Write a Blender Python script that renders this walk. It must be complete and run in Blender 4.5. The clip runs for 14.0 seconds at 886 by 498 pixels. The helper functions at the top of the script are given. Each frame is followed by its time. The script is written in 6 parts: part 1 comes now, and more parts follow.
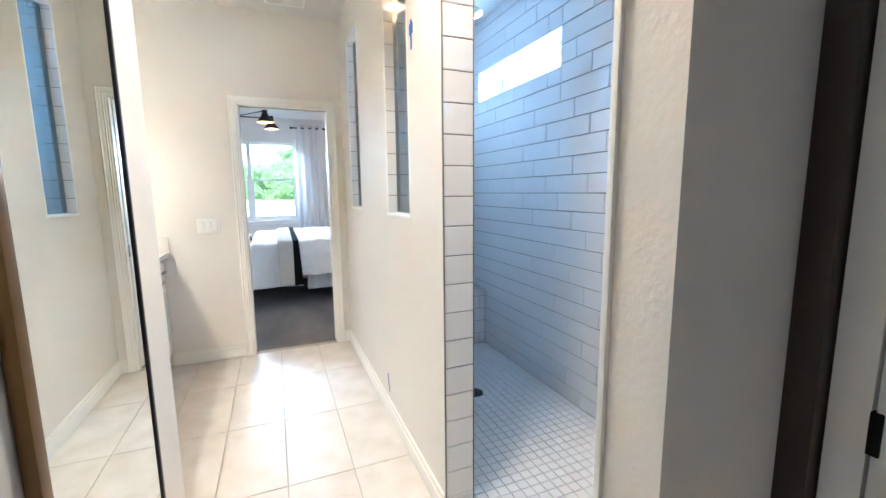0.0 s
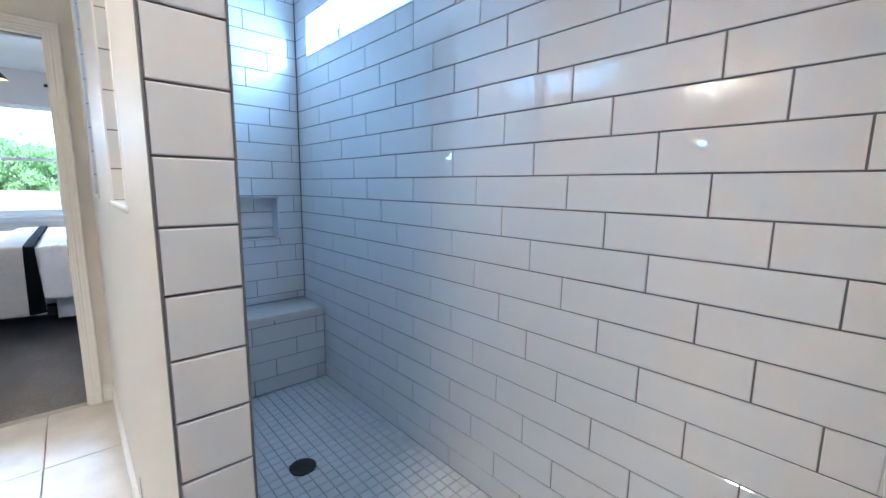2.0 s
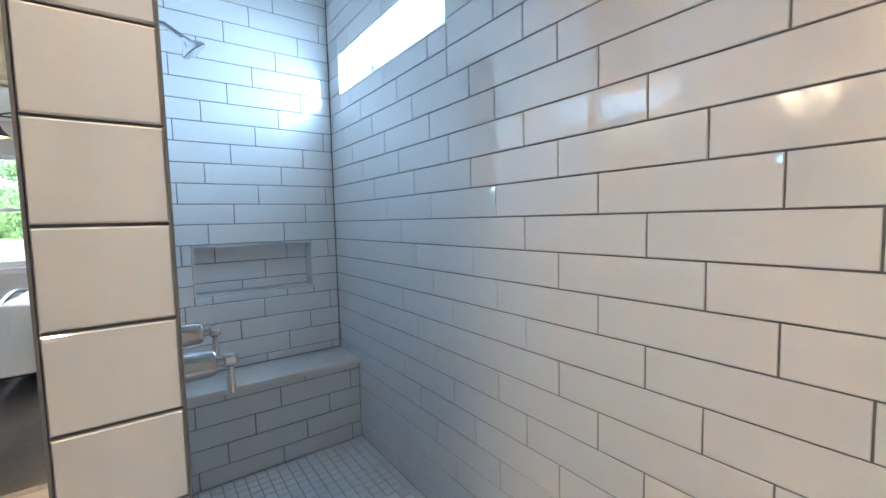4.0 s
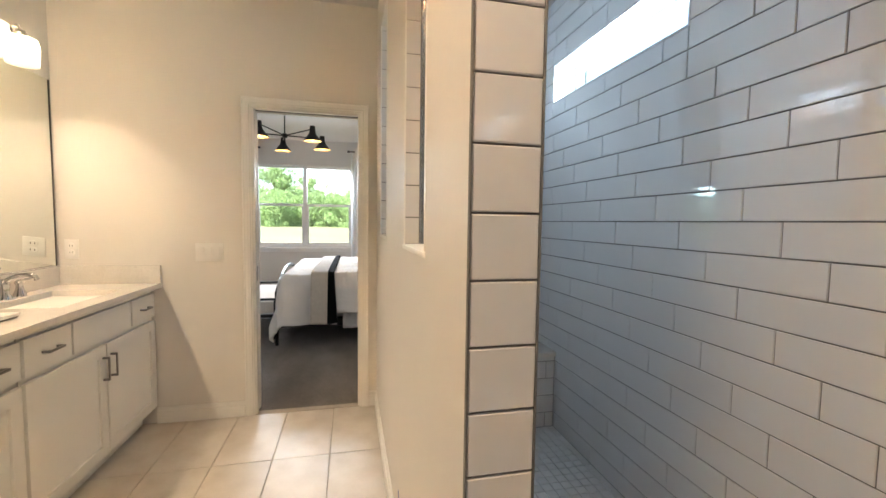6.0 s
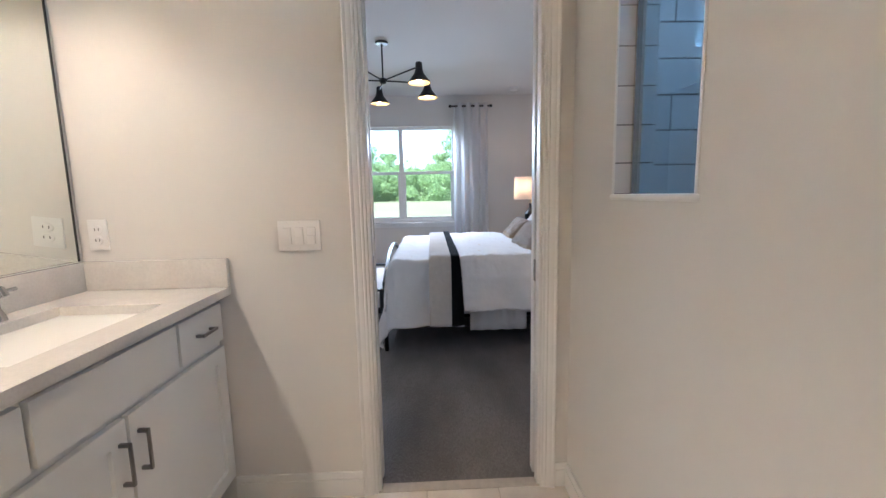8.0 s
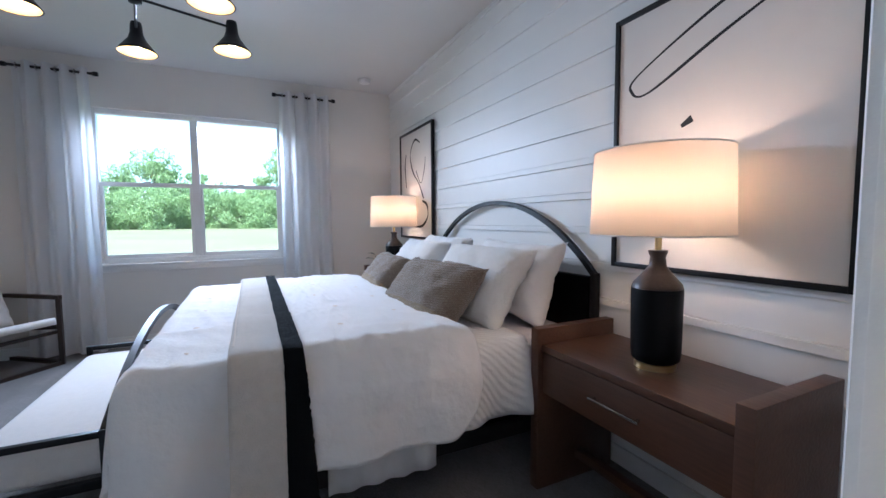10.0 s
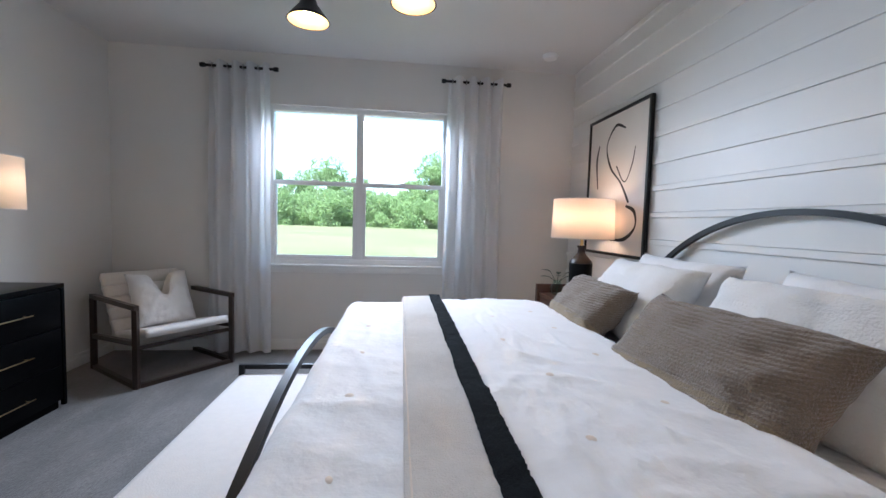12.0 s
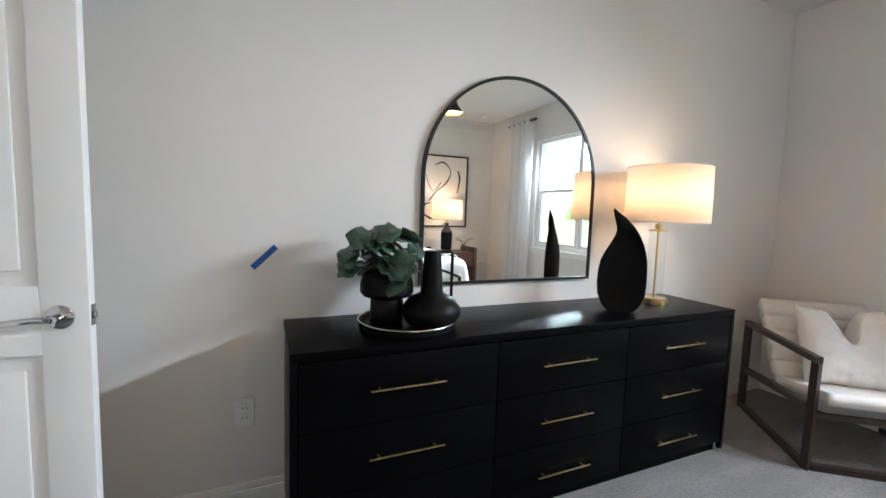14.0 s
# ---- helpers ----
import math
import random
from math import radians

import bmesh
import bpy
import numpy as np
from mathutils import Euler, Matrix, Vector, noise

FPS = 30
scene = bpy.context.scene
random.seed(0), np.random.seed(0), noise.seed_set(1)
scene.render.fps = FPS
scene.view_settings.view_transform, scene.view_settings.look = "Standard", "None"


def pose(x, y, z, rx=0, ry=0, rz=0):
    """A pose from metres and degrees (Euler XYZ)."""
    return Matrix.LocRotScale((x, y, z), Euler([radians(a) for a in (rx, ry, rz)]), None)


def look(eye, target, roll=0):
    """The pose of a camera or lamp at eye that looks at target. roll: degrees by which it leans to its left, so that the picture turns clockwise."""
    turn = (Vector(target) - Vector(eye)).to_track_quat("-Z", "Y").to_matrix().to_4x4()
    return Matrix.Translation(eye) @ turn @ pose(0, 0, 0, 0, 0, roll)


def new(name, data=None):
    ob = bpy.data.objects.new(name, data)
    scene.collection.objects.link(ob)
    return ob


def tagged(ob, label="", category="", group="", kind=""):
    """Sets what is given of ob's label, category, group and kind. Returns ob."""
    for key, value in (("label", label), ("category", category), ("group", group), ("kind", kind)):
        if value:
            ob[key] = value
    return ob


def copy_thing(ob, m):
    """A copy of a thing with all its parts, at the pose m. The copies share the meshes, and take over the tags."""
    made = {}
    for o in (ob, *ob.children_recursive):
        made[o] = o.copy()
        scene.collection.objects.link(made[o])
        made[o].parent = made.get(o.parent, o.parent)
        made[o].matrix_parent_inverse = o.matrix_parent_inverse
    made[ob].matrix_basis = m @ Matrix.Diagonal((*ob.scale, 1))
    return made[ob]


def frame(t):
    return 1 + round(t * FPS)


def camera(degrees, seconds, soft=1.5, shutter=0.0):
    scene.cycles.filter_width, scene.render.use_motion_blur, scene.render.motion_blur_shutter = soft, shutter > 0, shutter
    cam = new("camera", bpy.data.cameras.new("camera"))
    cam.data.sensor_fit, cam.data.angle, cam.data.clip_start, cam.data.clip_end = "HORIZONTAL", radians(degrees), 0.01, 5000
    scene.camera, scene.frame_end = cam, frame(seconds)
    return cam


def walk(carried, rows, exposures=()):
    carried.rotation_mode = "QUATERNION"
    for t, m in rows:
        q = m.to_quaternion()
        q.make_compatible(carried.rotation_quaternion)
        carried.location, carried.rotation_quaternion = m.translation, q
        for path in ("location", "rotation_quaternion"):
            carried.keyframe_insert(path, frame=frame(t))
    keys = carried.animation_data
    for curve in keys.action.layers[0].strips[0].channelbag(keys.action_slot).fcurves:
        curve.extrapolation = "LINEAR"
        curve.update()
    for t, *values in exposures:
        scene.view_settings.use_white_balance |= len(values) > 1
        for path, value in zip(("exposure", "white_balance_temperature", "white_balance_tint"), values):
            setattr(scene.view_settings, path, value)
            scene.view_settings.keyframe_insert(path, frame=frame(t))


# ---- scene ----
cam = camera(94.4, 14.0)

PATH = [
    (0, (1.795, 0.694, 1.345), (2.544, 2.528, 1.066), -0.6),
    (0.5, (1.826, 0.833, 1.278), (2.803, 2.529, 0.868), -0.0),
    (1, (1.882, 1.006, 1.259), (3.118, 2.508, 0.794), 1.0),
    (1.5, (2.061, 1.176, 1.245), (3.433, 2.577, 0.856), 1.5),
    (2, (2.28, 1.328, 1.283), (3.607, 2.794, 0.985), 0.7),
    (4.3, (2.475, 1.525, 1.325), (3.611, 3.168, 1.238), -1.1),
    (4.5, (2.44, 1.523, 1.329), (3.555, 3.183, 1.293), -0.7),
    (5, (2.364, 1.457, 1.351), (3.362, 3.191, 1.368), 0.1),
    (5.5, (2.249, 1.41, 1.315), (2.953, 3.281, 1.271), 0.6),
    (6, (2.185, 1.466, 1.309), (2.631, 3.412, 1.18), 0.8),
    (6.5, (2.109, 1.67, 1.284), (2.371, 3.642, 1.08), 0.9),
    (7, (2.02, 1.973, 1.248), (2.193, 3.948, 0.983), 0.8),
    (7.5, (1.963, 2.35, 1.259), (2.034, 4.331, 0.99), 0.5),
    (8, (1.81, 2.765, 1.242), (1.877, 4.746, 0.98), -1.2),
    (8.5, (1.773, 3.218, 1.22), (1.983, 5.191, 0.97), -0.8),
    (9, (1.808, 3.642, 1.213), (2.186, 5.594, 0.998), -1.1),
    (9.2, (1.826, 3.814, 1.208), (2.318, 5.744, 1.023), -1.3),
    (11.3, (1.915, 4.946, 1.231), (2.964, 6.644, 1.104), 2.0),
    (11.5, (1.899, 5.026, 1.23), (2.775, 6.819, 1.098), 1.9),
    (12, (1.785, 5.282, 1.242), (2.005, 7.266, 1.118), 1.7),
    (12.5, (1.534, 5.507, 1.234), (1.06, 7.446, 1.107), 0.6),
    (13, (1.3, 5.646, 1.262), (0.218, 7.322, 1.11), 0.8),
    (13.5, (1.17, 5.774, 1.275), (-0.375, 7.033, 1.11), 1.4),
    (14, (1.051, 5.782, 1.265), (-0.774, 6.581, 1.086), 1.9),
]
EXPOSURES = [(0.0, 3.2, 5200, 7), (1.0, 3.05, 4900, 7), (1.5, 2.95, 4900, 7), (2.0, 2.85, 5000, 7), (4.5, 2.75, 6300, 9), (5.5, 2.6, 7100, 12), (6.5, 2.45, 6700, 13), (7.0, 2.4, 6000, 13), (7.5, 2.35, 5700, 14), (8.5, 2.2, 5400, 14), (9.0, 2.15, 5200, 14), (11.3, 2.2, 5800, 14), (12.5, 2.05, 5900, 13), (13.0, 2.3, 6700, 8), (13.5, 2.65, 7200, 7), (14.0, 2.95, 6400, 12)]
walk(cam, [(t, look(eye, target, roll)) for t, eye, target, roll in PATH], EXPOSURES)

# ---- world, sun and large lights ----
world = bpy.data.worlds.new("sky")
scene.world = world
world.use_nodes = True
wn = world.node_tree.nodes
sky = wn.new("ShaderNodeTexSky")
sky.sky_type, sky.sun_disc, sky.sun_elevation, sky.sun_rotation = "NISHITA", False, radians(52), radians(215)
world.node_tree.links.new(sky.outputs[0], wn["Background"].inputs[0])
wn["Background"].inputs[1].default_value = 0.15


def lamp(name, kind, place, energy, color, size=0.05, size_y=None, target=None):
    data = bpy.data.lights.new(name, kind)
    data.energy, data.color = energy, color
    if kind == "AREA":
        data.shape, data.size, data.size_y = "RECTANGLE", size, size_y or size
    elif kind == "SUN":
        data.angle = size
    else:
        data.shadow_soft_size = size
    ob = new(name, data)
    ob.matrix_world = look(place, target) if target else pose(*place)
    return ob


sun = lamp("sun", "SUN", (-20, -28, 44), 5.0, (1.0, 0.95, 0.87), radians(0.5), target=(0, 0, 0))
DAY = (0.78, 0.88, 1.0)
WARM = (1.0, 0.62, 0.40)
day = lamp("bedroom_window_daylight", "AREA", (1.41, 9.40, 2.12), 15.5, DAY, 1.3, 0.2, (1.45, 6.6, 0.1))
day.data.spread = radians(122)
# lamp added outside the window for sky light, casts the back wall's blue patch
lamp("shower_sky_patch_lamp", "AREA", (4.75, 2.45, 2.88), 2.3, (0.26, 0.62, 1.0), 0.5, 0.95, (3.5, 3.4, 2.2))
lamp("shower_window_daylight", "AREA", (3.64, 3.42, 2.215), 5.6, (0.52, 0.75, 1.0), 1.02, 0.2, (2.6, 3.2, 1.35))

# ---- materials ----


def material(name, color, rough=0.5, metal=0.0, spot=0.0, scale=8.0, grain=0.0, grain_scale=200.0, bump=0.0, bump_scale=60.0,
             coat=0.0, sheen=0.0, trans=0.0, vary=0.0, spec=0.5, island=0.0, color2=None, stretch=None):
    m = bpy.data.materials.new(name)
    m.use_nodes = True
    n, l = m.node_tree.nodes, m.node_tree.links
    b = n["Principled BSDF"]
    b.inputs["Roughness"].default_value = rough
    b.inputs["Metallic"].default_value = metal
    b.inputs["Coat Weight"].default_value = coat
    b.inputs["Sheen Weight"].default_value = sheen
    b.inputs["Specular IOR Level"].default_value = spec
    tc = n.new("ShaderNodeTexCoord")
    source = tc.outputs["Object"]
    if stretch:
        mp = n.new("ShaderNodeMapping")
        mp.inputs["Scale"].default_value = stretch
        l.new(source, mp.inputs[0])
        source = mp.outputs[0]
    rgb = n.new("ShaderNodeRGB")
    rgb.outputs[0].default_value = (*color, 1)
    out = rgb.outputs[0]

    def mixin(out, other, factor, mode="MIX"):
        mx = n.new("ShaderNodeMix")
        mx.data_type, mx.blend_type = "RGBA", mode
        l.new(out, mx.inputs["A"])
        if isinstance(other, tuple):
            mx.inputs["B"].default_value = (*other, 1)
        else:
            l.new(other, mx.inputs["B"])
        if isinstance(factor, float):
            mx.inputs["Factor"].default_value = factor
        else:
            l.new(factor, mx.inputs["Factor"])
        return mx.outputs["Result"]

    def noise_node(s, detail=4.0):
        t = n.new("ShaderNodeTexNoise")
        t.inputs["Scale"].default_value, t.inputs["Detail"].default_value = s, detail
        l.new(source, t.inputs["Vector"])
        return t

    def ramp(sock, lo, hi, top):
        mr = n.new("ShaderNodeMapRange")
        mr.inputs["From Min"].default_value, mr.inputs["From Max"].default_value, mr.inputs["To Max"].default_value = lo, hi, top
        l.new(sock, mr.inputs["Value"])
        return mr.outputs[0]
    if spot:
        dark = color2 or tuple(c * 0.6 for c in color)
        out = mixin(out, dark, ramp(noise_node(scale).outputs["Fac"], 0.35, 0.7, spot))
    if grain:
        out = mixin(out, tuple(c * 0.45 for c in color), ramp(noise_node(grain_scale, 2.0).outputs["Fac"], 0.4, 0.7, grain))
    if vary or island:
        if vary:
            info = n.new("ShaderNodeObjectInfo").outputs["Random"]
        else:
            info = n.new("ShaderNodeNewGeometry").outputs["Random Per Island"]
        out = mixin(out, tuple(c * 0.7 for c in color), ramp(info, 0, 1, vary or island))
    l.new(out, b.inputs["Base Color"])
    if trans:
        tr, mx = n.new("ShaderNodeBsdfTranslucent"), n.new("ShaderNodeMixShader")
        mx.inputs[0].default_value = trans
        l.new(out, tr.inputs[0])
        l.new(b.outputs[0], mx.inputs[1])
        l.new(tr.outputs[0], mx.inputs[2])
        l.new(mx.outputs[0], n["Material Output"].inputs[0])
    if bump:
        t = noise_node(bump_scale, 3.0)
        bp = n.new("ShaderNodeBump")
        bp.inputs["Strength"].default_value, bp.inputs["Distance"].default_value = bump, 0.01
        l.new(t.outputs["Fac"], bp.inputs["Height"])
        l.new(bp.outputs[0], b.inputs["Normal"])
    return m


def ribbed(m, scale, depth, axes=("X", "Y")):
    """Adds a woven relief of crossing ribs to a material."""
    n, l = m.node_tree.nodes, m.node_tree.links
    b = n["Principled BSDF"]
    tc = n.new("ShaderNodeTexCoord")
    old = b.inputs["Normal"].links[0].from_socket
    for a in axes:
        w, bp = n.new("ShaderNodeTexWave"), n.new("ShaderNodeBump")
        w.bands_direction = a
        w.inputs["Scale"].default_value, w.inputs["Distortion"].default_value, w.inputs["Detail Scale"].default_value = scale, 1.2, 3.0
        bp.inputs["Strength"].default_value, bp.inputs["Distance"].default_value = depth, 0.01
        l.new(tc.outputs["Object"], w.inputs["Vector"])
        l.new(w.outputs["Fac"], bp.inputs["Height"])
        l.new(old, bp.inputs["Normal"])
        old = bp.outputs[0]
    l.new(old, b.inputs["Normal"])
    return m


def glowing(name, color, strength):
    m = bpy.data.materials.new(name)
    m.use_nodes = True
    b = m.node_tree.nodes["Principled BSDF"]
    b.inputs["Base Color"].default_value = (*color, 1)
    b.inputs["Emission Color"].default_value = (*color, 1)
    b.inputs["Emission Strength"].default_value = strength
    return m


def cloth_through(name, color, share=0.5, rough=0.9, clear=0.0):
    """Thin cloth or frosted shade that lets light through."""
    m = bpy.data.materials.new(name)
    m.use_nodes = True
    n, l = m.node_tree.nodes, m.node_tree.links
    b = n["Principled BSDF"]
    b.inputs["Base Color"].default_value = (*color, 1)
    b.inputs["Roughness"].default_value = rough
    tr = n.new("ShaderNodeBsdfTranslucent")
    tr.inputs[0].default_value = (*color, 1)
    mx = n.new("ShaderNodeMixShader")
    mx.inputs[0].default_value = share
    l.new(b.outputs[0], mx.inputs[1])
    l.new(tr.outputs[0], mx.inputs[2])
    last = mx
    if clear:
        tp = n.new("ShaderNodeBsdfTransparent")
        m2 = n.new("ShaderNodeMixShader")
        m2.inputs[0].default_value = clear
        l.new(mx.outputs[0], m2.inputs[1])
        l.new(tp.outputs[0], m2.inputs[2])
        last = m2
    wv = n.new("ShaderNodeTexNoise")
    wv.inputs["Scale"].default_value = 900
    bp = n.new("ShaderNodeBump")
    bp.inputs["Strength"].default_value, bp.inputs["Distance"].default_value = 0.1, 0.002
    l.new(wv.outputs["Fac"], bp.inputs["Height"])
    l.new(bp.outputs[0], b.inputs["Normal"])
    l.new(last.outputs[0], n["Material Output"].inputs[0])
    return m


def thin_glass(name, tint=(0.92, 0.97, 0.95), mirror=0.08):
    m = bpy.data.materials.new(name)
    m.use_nodes = True
    n, l = m.node_tree.nodes, m.node_tree.links
    tp, gl, mx, lw, pw, ad = (n.new("ShaderNode" + k) for k in ("BsdfTransparent", "BsdfGlossy", "MixShader", "LayerWeight", "Math", "Math"))
    tp.inputs[0].default_value = (*tint, 1)
    gl.inputs["Roughness"].default_value = 0.01
    lw.inputs[0].default_value = 0.5
    pw.operation, ad.operation = "POWER", "MULTIPLY_ADD"
    pw.inputs[1].default_value, ad.inputs[1].default_value, ad.inputs[2].default_value = 5.0, 0.9, mirror
    l.new(lw.outputs["Facing"], pw.inputs[0])
    l.new(pw.outputs[0], ad.inputs[0])
    l.new(ad.outputs[0], mx.inputs[0])
    l.new(tp.outputs[0], mx.inputs[1])
    l.new(gl.outputs[0], mx.inputs[2])
    l.new(mx.outputs[0], n["Material Output"].inputs[0])
    return m


WALL = material("wall_paint", (0.71, 0.685, 0.65), 0.7, spot=0.08, scale=2.0, bump=0.045, bump_scale=45)
WALL_ROUGH = material("knockdown_plaster", (0.73, 0.705, 0.675), 0.7, spot=0.08, scale=3.0, bump=0.15, bump_scale=65)
CEIL = material("ceiling_paint", (0.65, 0.64, 0.63), 0.85, spot=0.05, scale=2.0, bump=0.15, bump_scale=45)
TRIM = material("trim_paint", (0.80, 0.79, 0.765), 0.45, spot=0.05, scale=4.0, bump=0.03, bump_scale=300)
CABINET = material("cabinet_paint", (0.76, 0.75, 0.71), 0.38, spot=0.06, scale=5.0, bump=0.03, bump_scale=250)
QUARTZ = material("quartz", (0.72, 0.69, 0.65), 0.12, spot=0.35, scale=14.0, color2=(0.58, 0.55, 0.51), grain=0.12, grain_scale=120)
TILE = material("glazed_tile", (0.70, 0.69, 0.69), 0.03, spot=0.06, scale=6.0, bump=0.015, bump_scale=9, vary=0.06, spec=0.9)
TILE_REST = material("glazed_tile_joined", (0.70, 0.69, 0.68), 0.25, spot=0.06, scale=6.0, island=0.10)
MOSAIC = material("mosaic_tile", (0.72, 0.72, 0.71), 0.25, spot=0.06, scale=6.0, vary=0.12)
GROUT = material("grey_grout", (0.18, 0.175, 0.17), 0.9, spot=0.3, scale=30, grain=0.3, grain_scale=400)
GROUT_FLOOR = material("mosaic_grout", (0.42, 0.42, 0.42), 0.9, spot=0.3, scale=30, grain=0.3, grain_scale=400)
PORCELAIN = material("floor_porcelain", (0.66, 0.62, 0.57), 0.40, spot=0.75, scale=5.5, color2=(0.50, 0.45, 0.39), grain=0.06, grain_scale=60, vary=0.10)
GROUT_TAN = material("tan_grout", (0.46, 0.42, 0.37), 0.9, spot=0.3, scale=30)
CARPET = material("grey_carpet", (0.215, 0.198, 0.187), 0.97, spot=0.9, scale=3.0, color2=(0.095, 0.088, 0.083), stretch=(1.4, 0.45, 1.0), grain=0.6, grain_scale=110, bump=0.9, bump_scale=130, sheen=0.2)
BLACK = material("black_metal", (0.007, 0.007, 0.008), 0.40, 0.0, spec=0.3, grain=0.2, grain_scale=300, bump=0.05, bump_scale=400)
BLACK_WOOD = material("black_stained_wood", (0.0024, 0.0024, 0.0027), 0.30, spec=0.06, spot=0.4, scale=3.0, grain=0.5, grain_scale=60, bump=0.08, bump_scale=60, stretch=(1, 0.12, 1))
MATT_BLACK = material("matt_black_ceramic", (0.004, 0.004, 0.004), 0.45, spec=0.12, spot=0.3, scale=20, bump=0.08, bump_scale=300)
WALNUT = material("walnut", (0.108, 0.050, 0.029), 0.35, spot=0.6, scale=6.0, color2=(0.045, 0.022, 0.014), grain=0.5, grain_scale=90, bump=0.1, bump_scale=90, stretch=(1, 0.1, 1))
DARK_WOOD = material("dark_stained_wood", (0.035, 0.020, 0.014), 0.4, spot=0.5, scale=8.0, grain=0.4, grain_scale=90, bump=0.08, bump_scale=120)
BRASS = material("brushed_brass", (0.72, 0.52, 0.26), 0.28, 1.0, grain=0.15, grain_scale=500)
STEEL = material("brushed_nickel", (0.55, 0.54, 0.52), 0.25, 1.0, grain=0.1, grain_scale=400)
PULL = material("dark_nickel_pull", (0.26, 0.25, 0.24), 0.28, 1.0, grain=0.1, grain_scale=400)
CHROME = material("chrome", (0.52, 0.52, 0.53), 0.08, 1.0, grain=0.03, grain_scale=100)
MIRROR = material("mirror_silver", (0.86, 0.89, 0.86), 0.005, 1.0)
GLASS = thin_glass("window_glass", (0.90, 0.97, 0.96), 0.03)
GLASS_CLEAR = thin_glass("clear_glass", (0.975, 0.98, 0.975), 0.04)
GLASS_SHOWER = thin_glass("screen_glass", (0.62, 0.70, 0.74))
BRONZE = material("dark_bronze", (0.05, 0.042, 0.036), 0.35, 0.9, grain=0.2, grain_scale=300)
LINEN = material("white_linen", (0.80, 0.78, 0.765), 0.9, spot=0.08, scale=12, bump=0.30, bump_scale=38, sheen=0.3)
SHAM = material("white_quilted_cotton", (0.80, 0.78, 0.75), 0.9, spot=0.10, scale=12, bump=0.5, bump_scale=120, sheen=0.3)
QUILT = ribbed(material("quilted_coverlet", (0.80, 0.78, 0.75), 0.9, spot=0.08, scale=12, bump=0.3, bump_scale=90, sheen=0.3), 14.0, 0.35, ("DIAGONAL",))
SHEET = material("grey_white_sheet", (0.62, 0.62, 0.64), 0.85, spot=0.15, scale=10, bump=0.3, bump_scale=40)
THROW = material("beige_throw", (0.66, 0.60, 0.535), 0.95, spot=0.2, scale=30, grain=0.25, grain_scale=500, bump=0.5, bump_scale=300, sheen=0.4)
FUR = material("black_fringe", (0.006, 0.007, 0.008), 0.95, spec=0.1, grain=0.4, grain_scale=300, bump=0.8, bump_scale=260)
KNIT = material("taupe_knit", (0.29, 0.215, 0.152), 0.95, spot=0.3, scale=60, grain=0.5, grain_scale=260, bump=1.0, bump_scale=170, sheen=0.4)
ribbed(KNIT, 30.0, 0.45, ("Z",))
KNIT_EDGE = ribbed(material("tan_woven_edge", (0.36, 0.28, 0.19), 0.95, spot=0.2, scale=60, grain=0.4, grain_scale=260, bump=0.6, bump_scale=200), 40.0, 0.3, ("Y",))
BOUCLE = material("cream_upholstery", (0.72, 0.68, 0.64), 0.95, spot=0.12, scale=40, bump=0.25, bump_scale=240, sheen=0.4)
SHADE = cloth_through("lamp_shade_linen", (0.92, 0.84, 0.75), 0.72)
FROST = cloth_through("frosted_glass_shade", (0.97, 0.96, 0.93), 0.92, 0.4)
SHEER = cloth_through("sheer_white_curtain", (0.84, 0.84, 0.85), 0.55, clear=0.12)
BULB = glowing("lit_bulb", (1.0, 0.78, 0.50), 8.0)
CREAM_IN = material("gold_enamel", (0.72, 0.54, 0.30), 0.5, spot=0.05)
CANVAS = material("cream_canvas", (0.74, 0.71, 0.67), 0.85, spot=0.08, scale=5, bump=0.2, bump_scale=500)
INK = material("black_ink", (0.012, 0.012, 0.012), 0.7, grain=0.2)
TAPE = material("blue_painter_tape", (0.02, 0.11, 0.42), 0.7, spot=0.2, scale=50, bump=0.1, bump_scale=300)
PLASTIC = material("white_plastic", (0.80, 0.79, 0.77), 0.35, spot=0.04)
DARK_SLOT = material("dark_plastic", (0.03, 0.03, 0.03), 0.5, grain=0.2)
STITCH = material("tan_stitching", (0.76, 0.66, 0.56), 0.9, grain=0.1)
LEAF = material("dark_green_leaf", (0.022, 0.060, 0.034), 0.32, spot=0.7, scale=55, color2=(0.10, 0.17, 0.12), vary=0.3)
GOLD_FRAME = material("aged_gold_frame", (0.20, 0.12, 0.05), 0.4, 0.8, spot=0.4, scale=20)
FOLIAGE = material("tree_foliage", (0.27, 0.38, 0.16), 0.6, trans=0.5, island=0.28, spot=0.5, scale=0.3, color2=(0.32, 0.40, 0.20))
BARK = material("tree_bark", (0.12, 0.09, 0.07), 0.9, spot=0.5, scale=4, bump=0.8, bump_scale=12)
FIELD = material("dry_field_grass", (0.20, 0.168, 0.095), 0.95, spot=0.9, scale=0.07, color2=(0.11, 0.15, 0.045), grain=0.4, grain_scale=3.0, bump=0.5, bump_scale=8)

# ---- builders ----


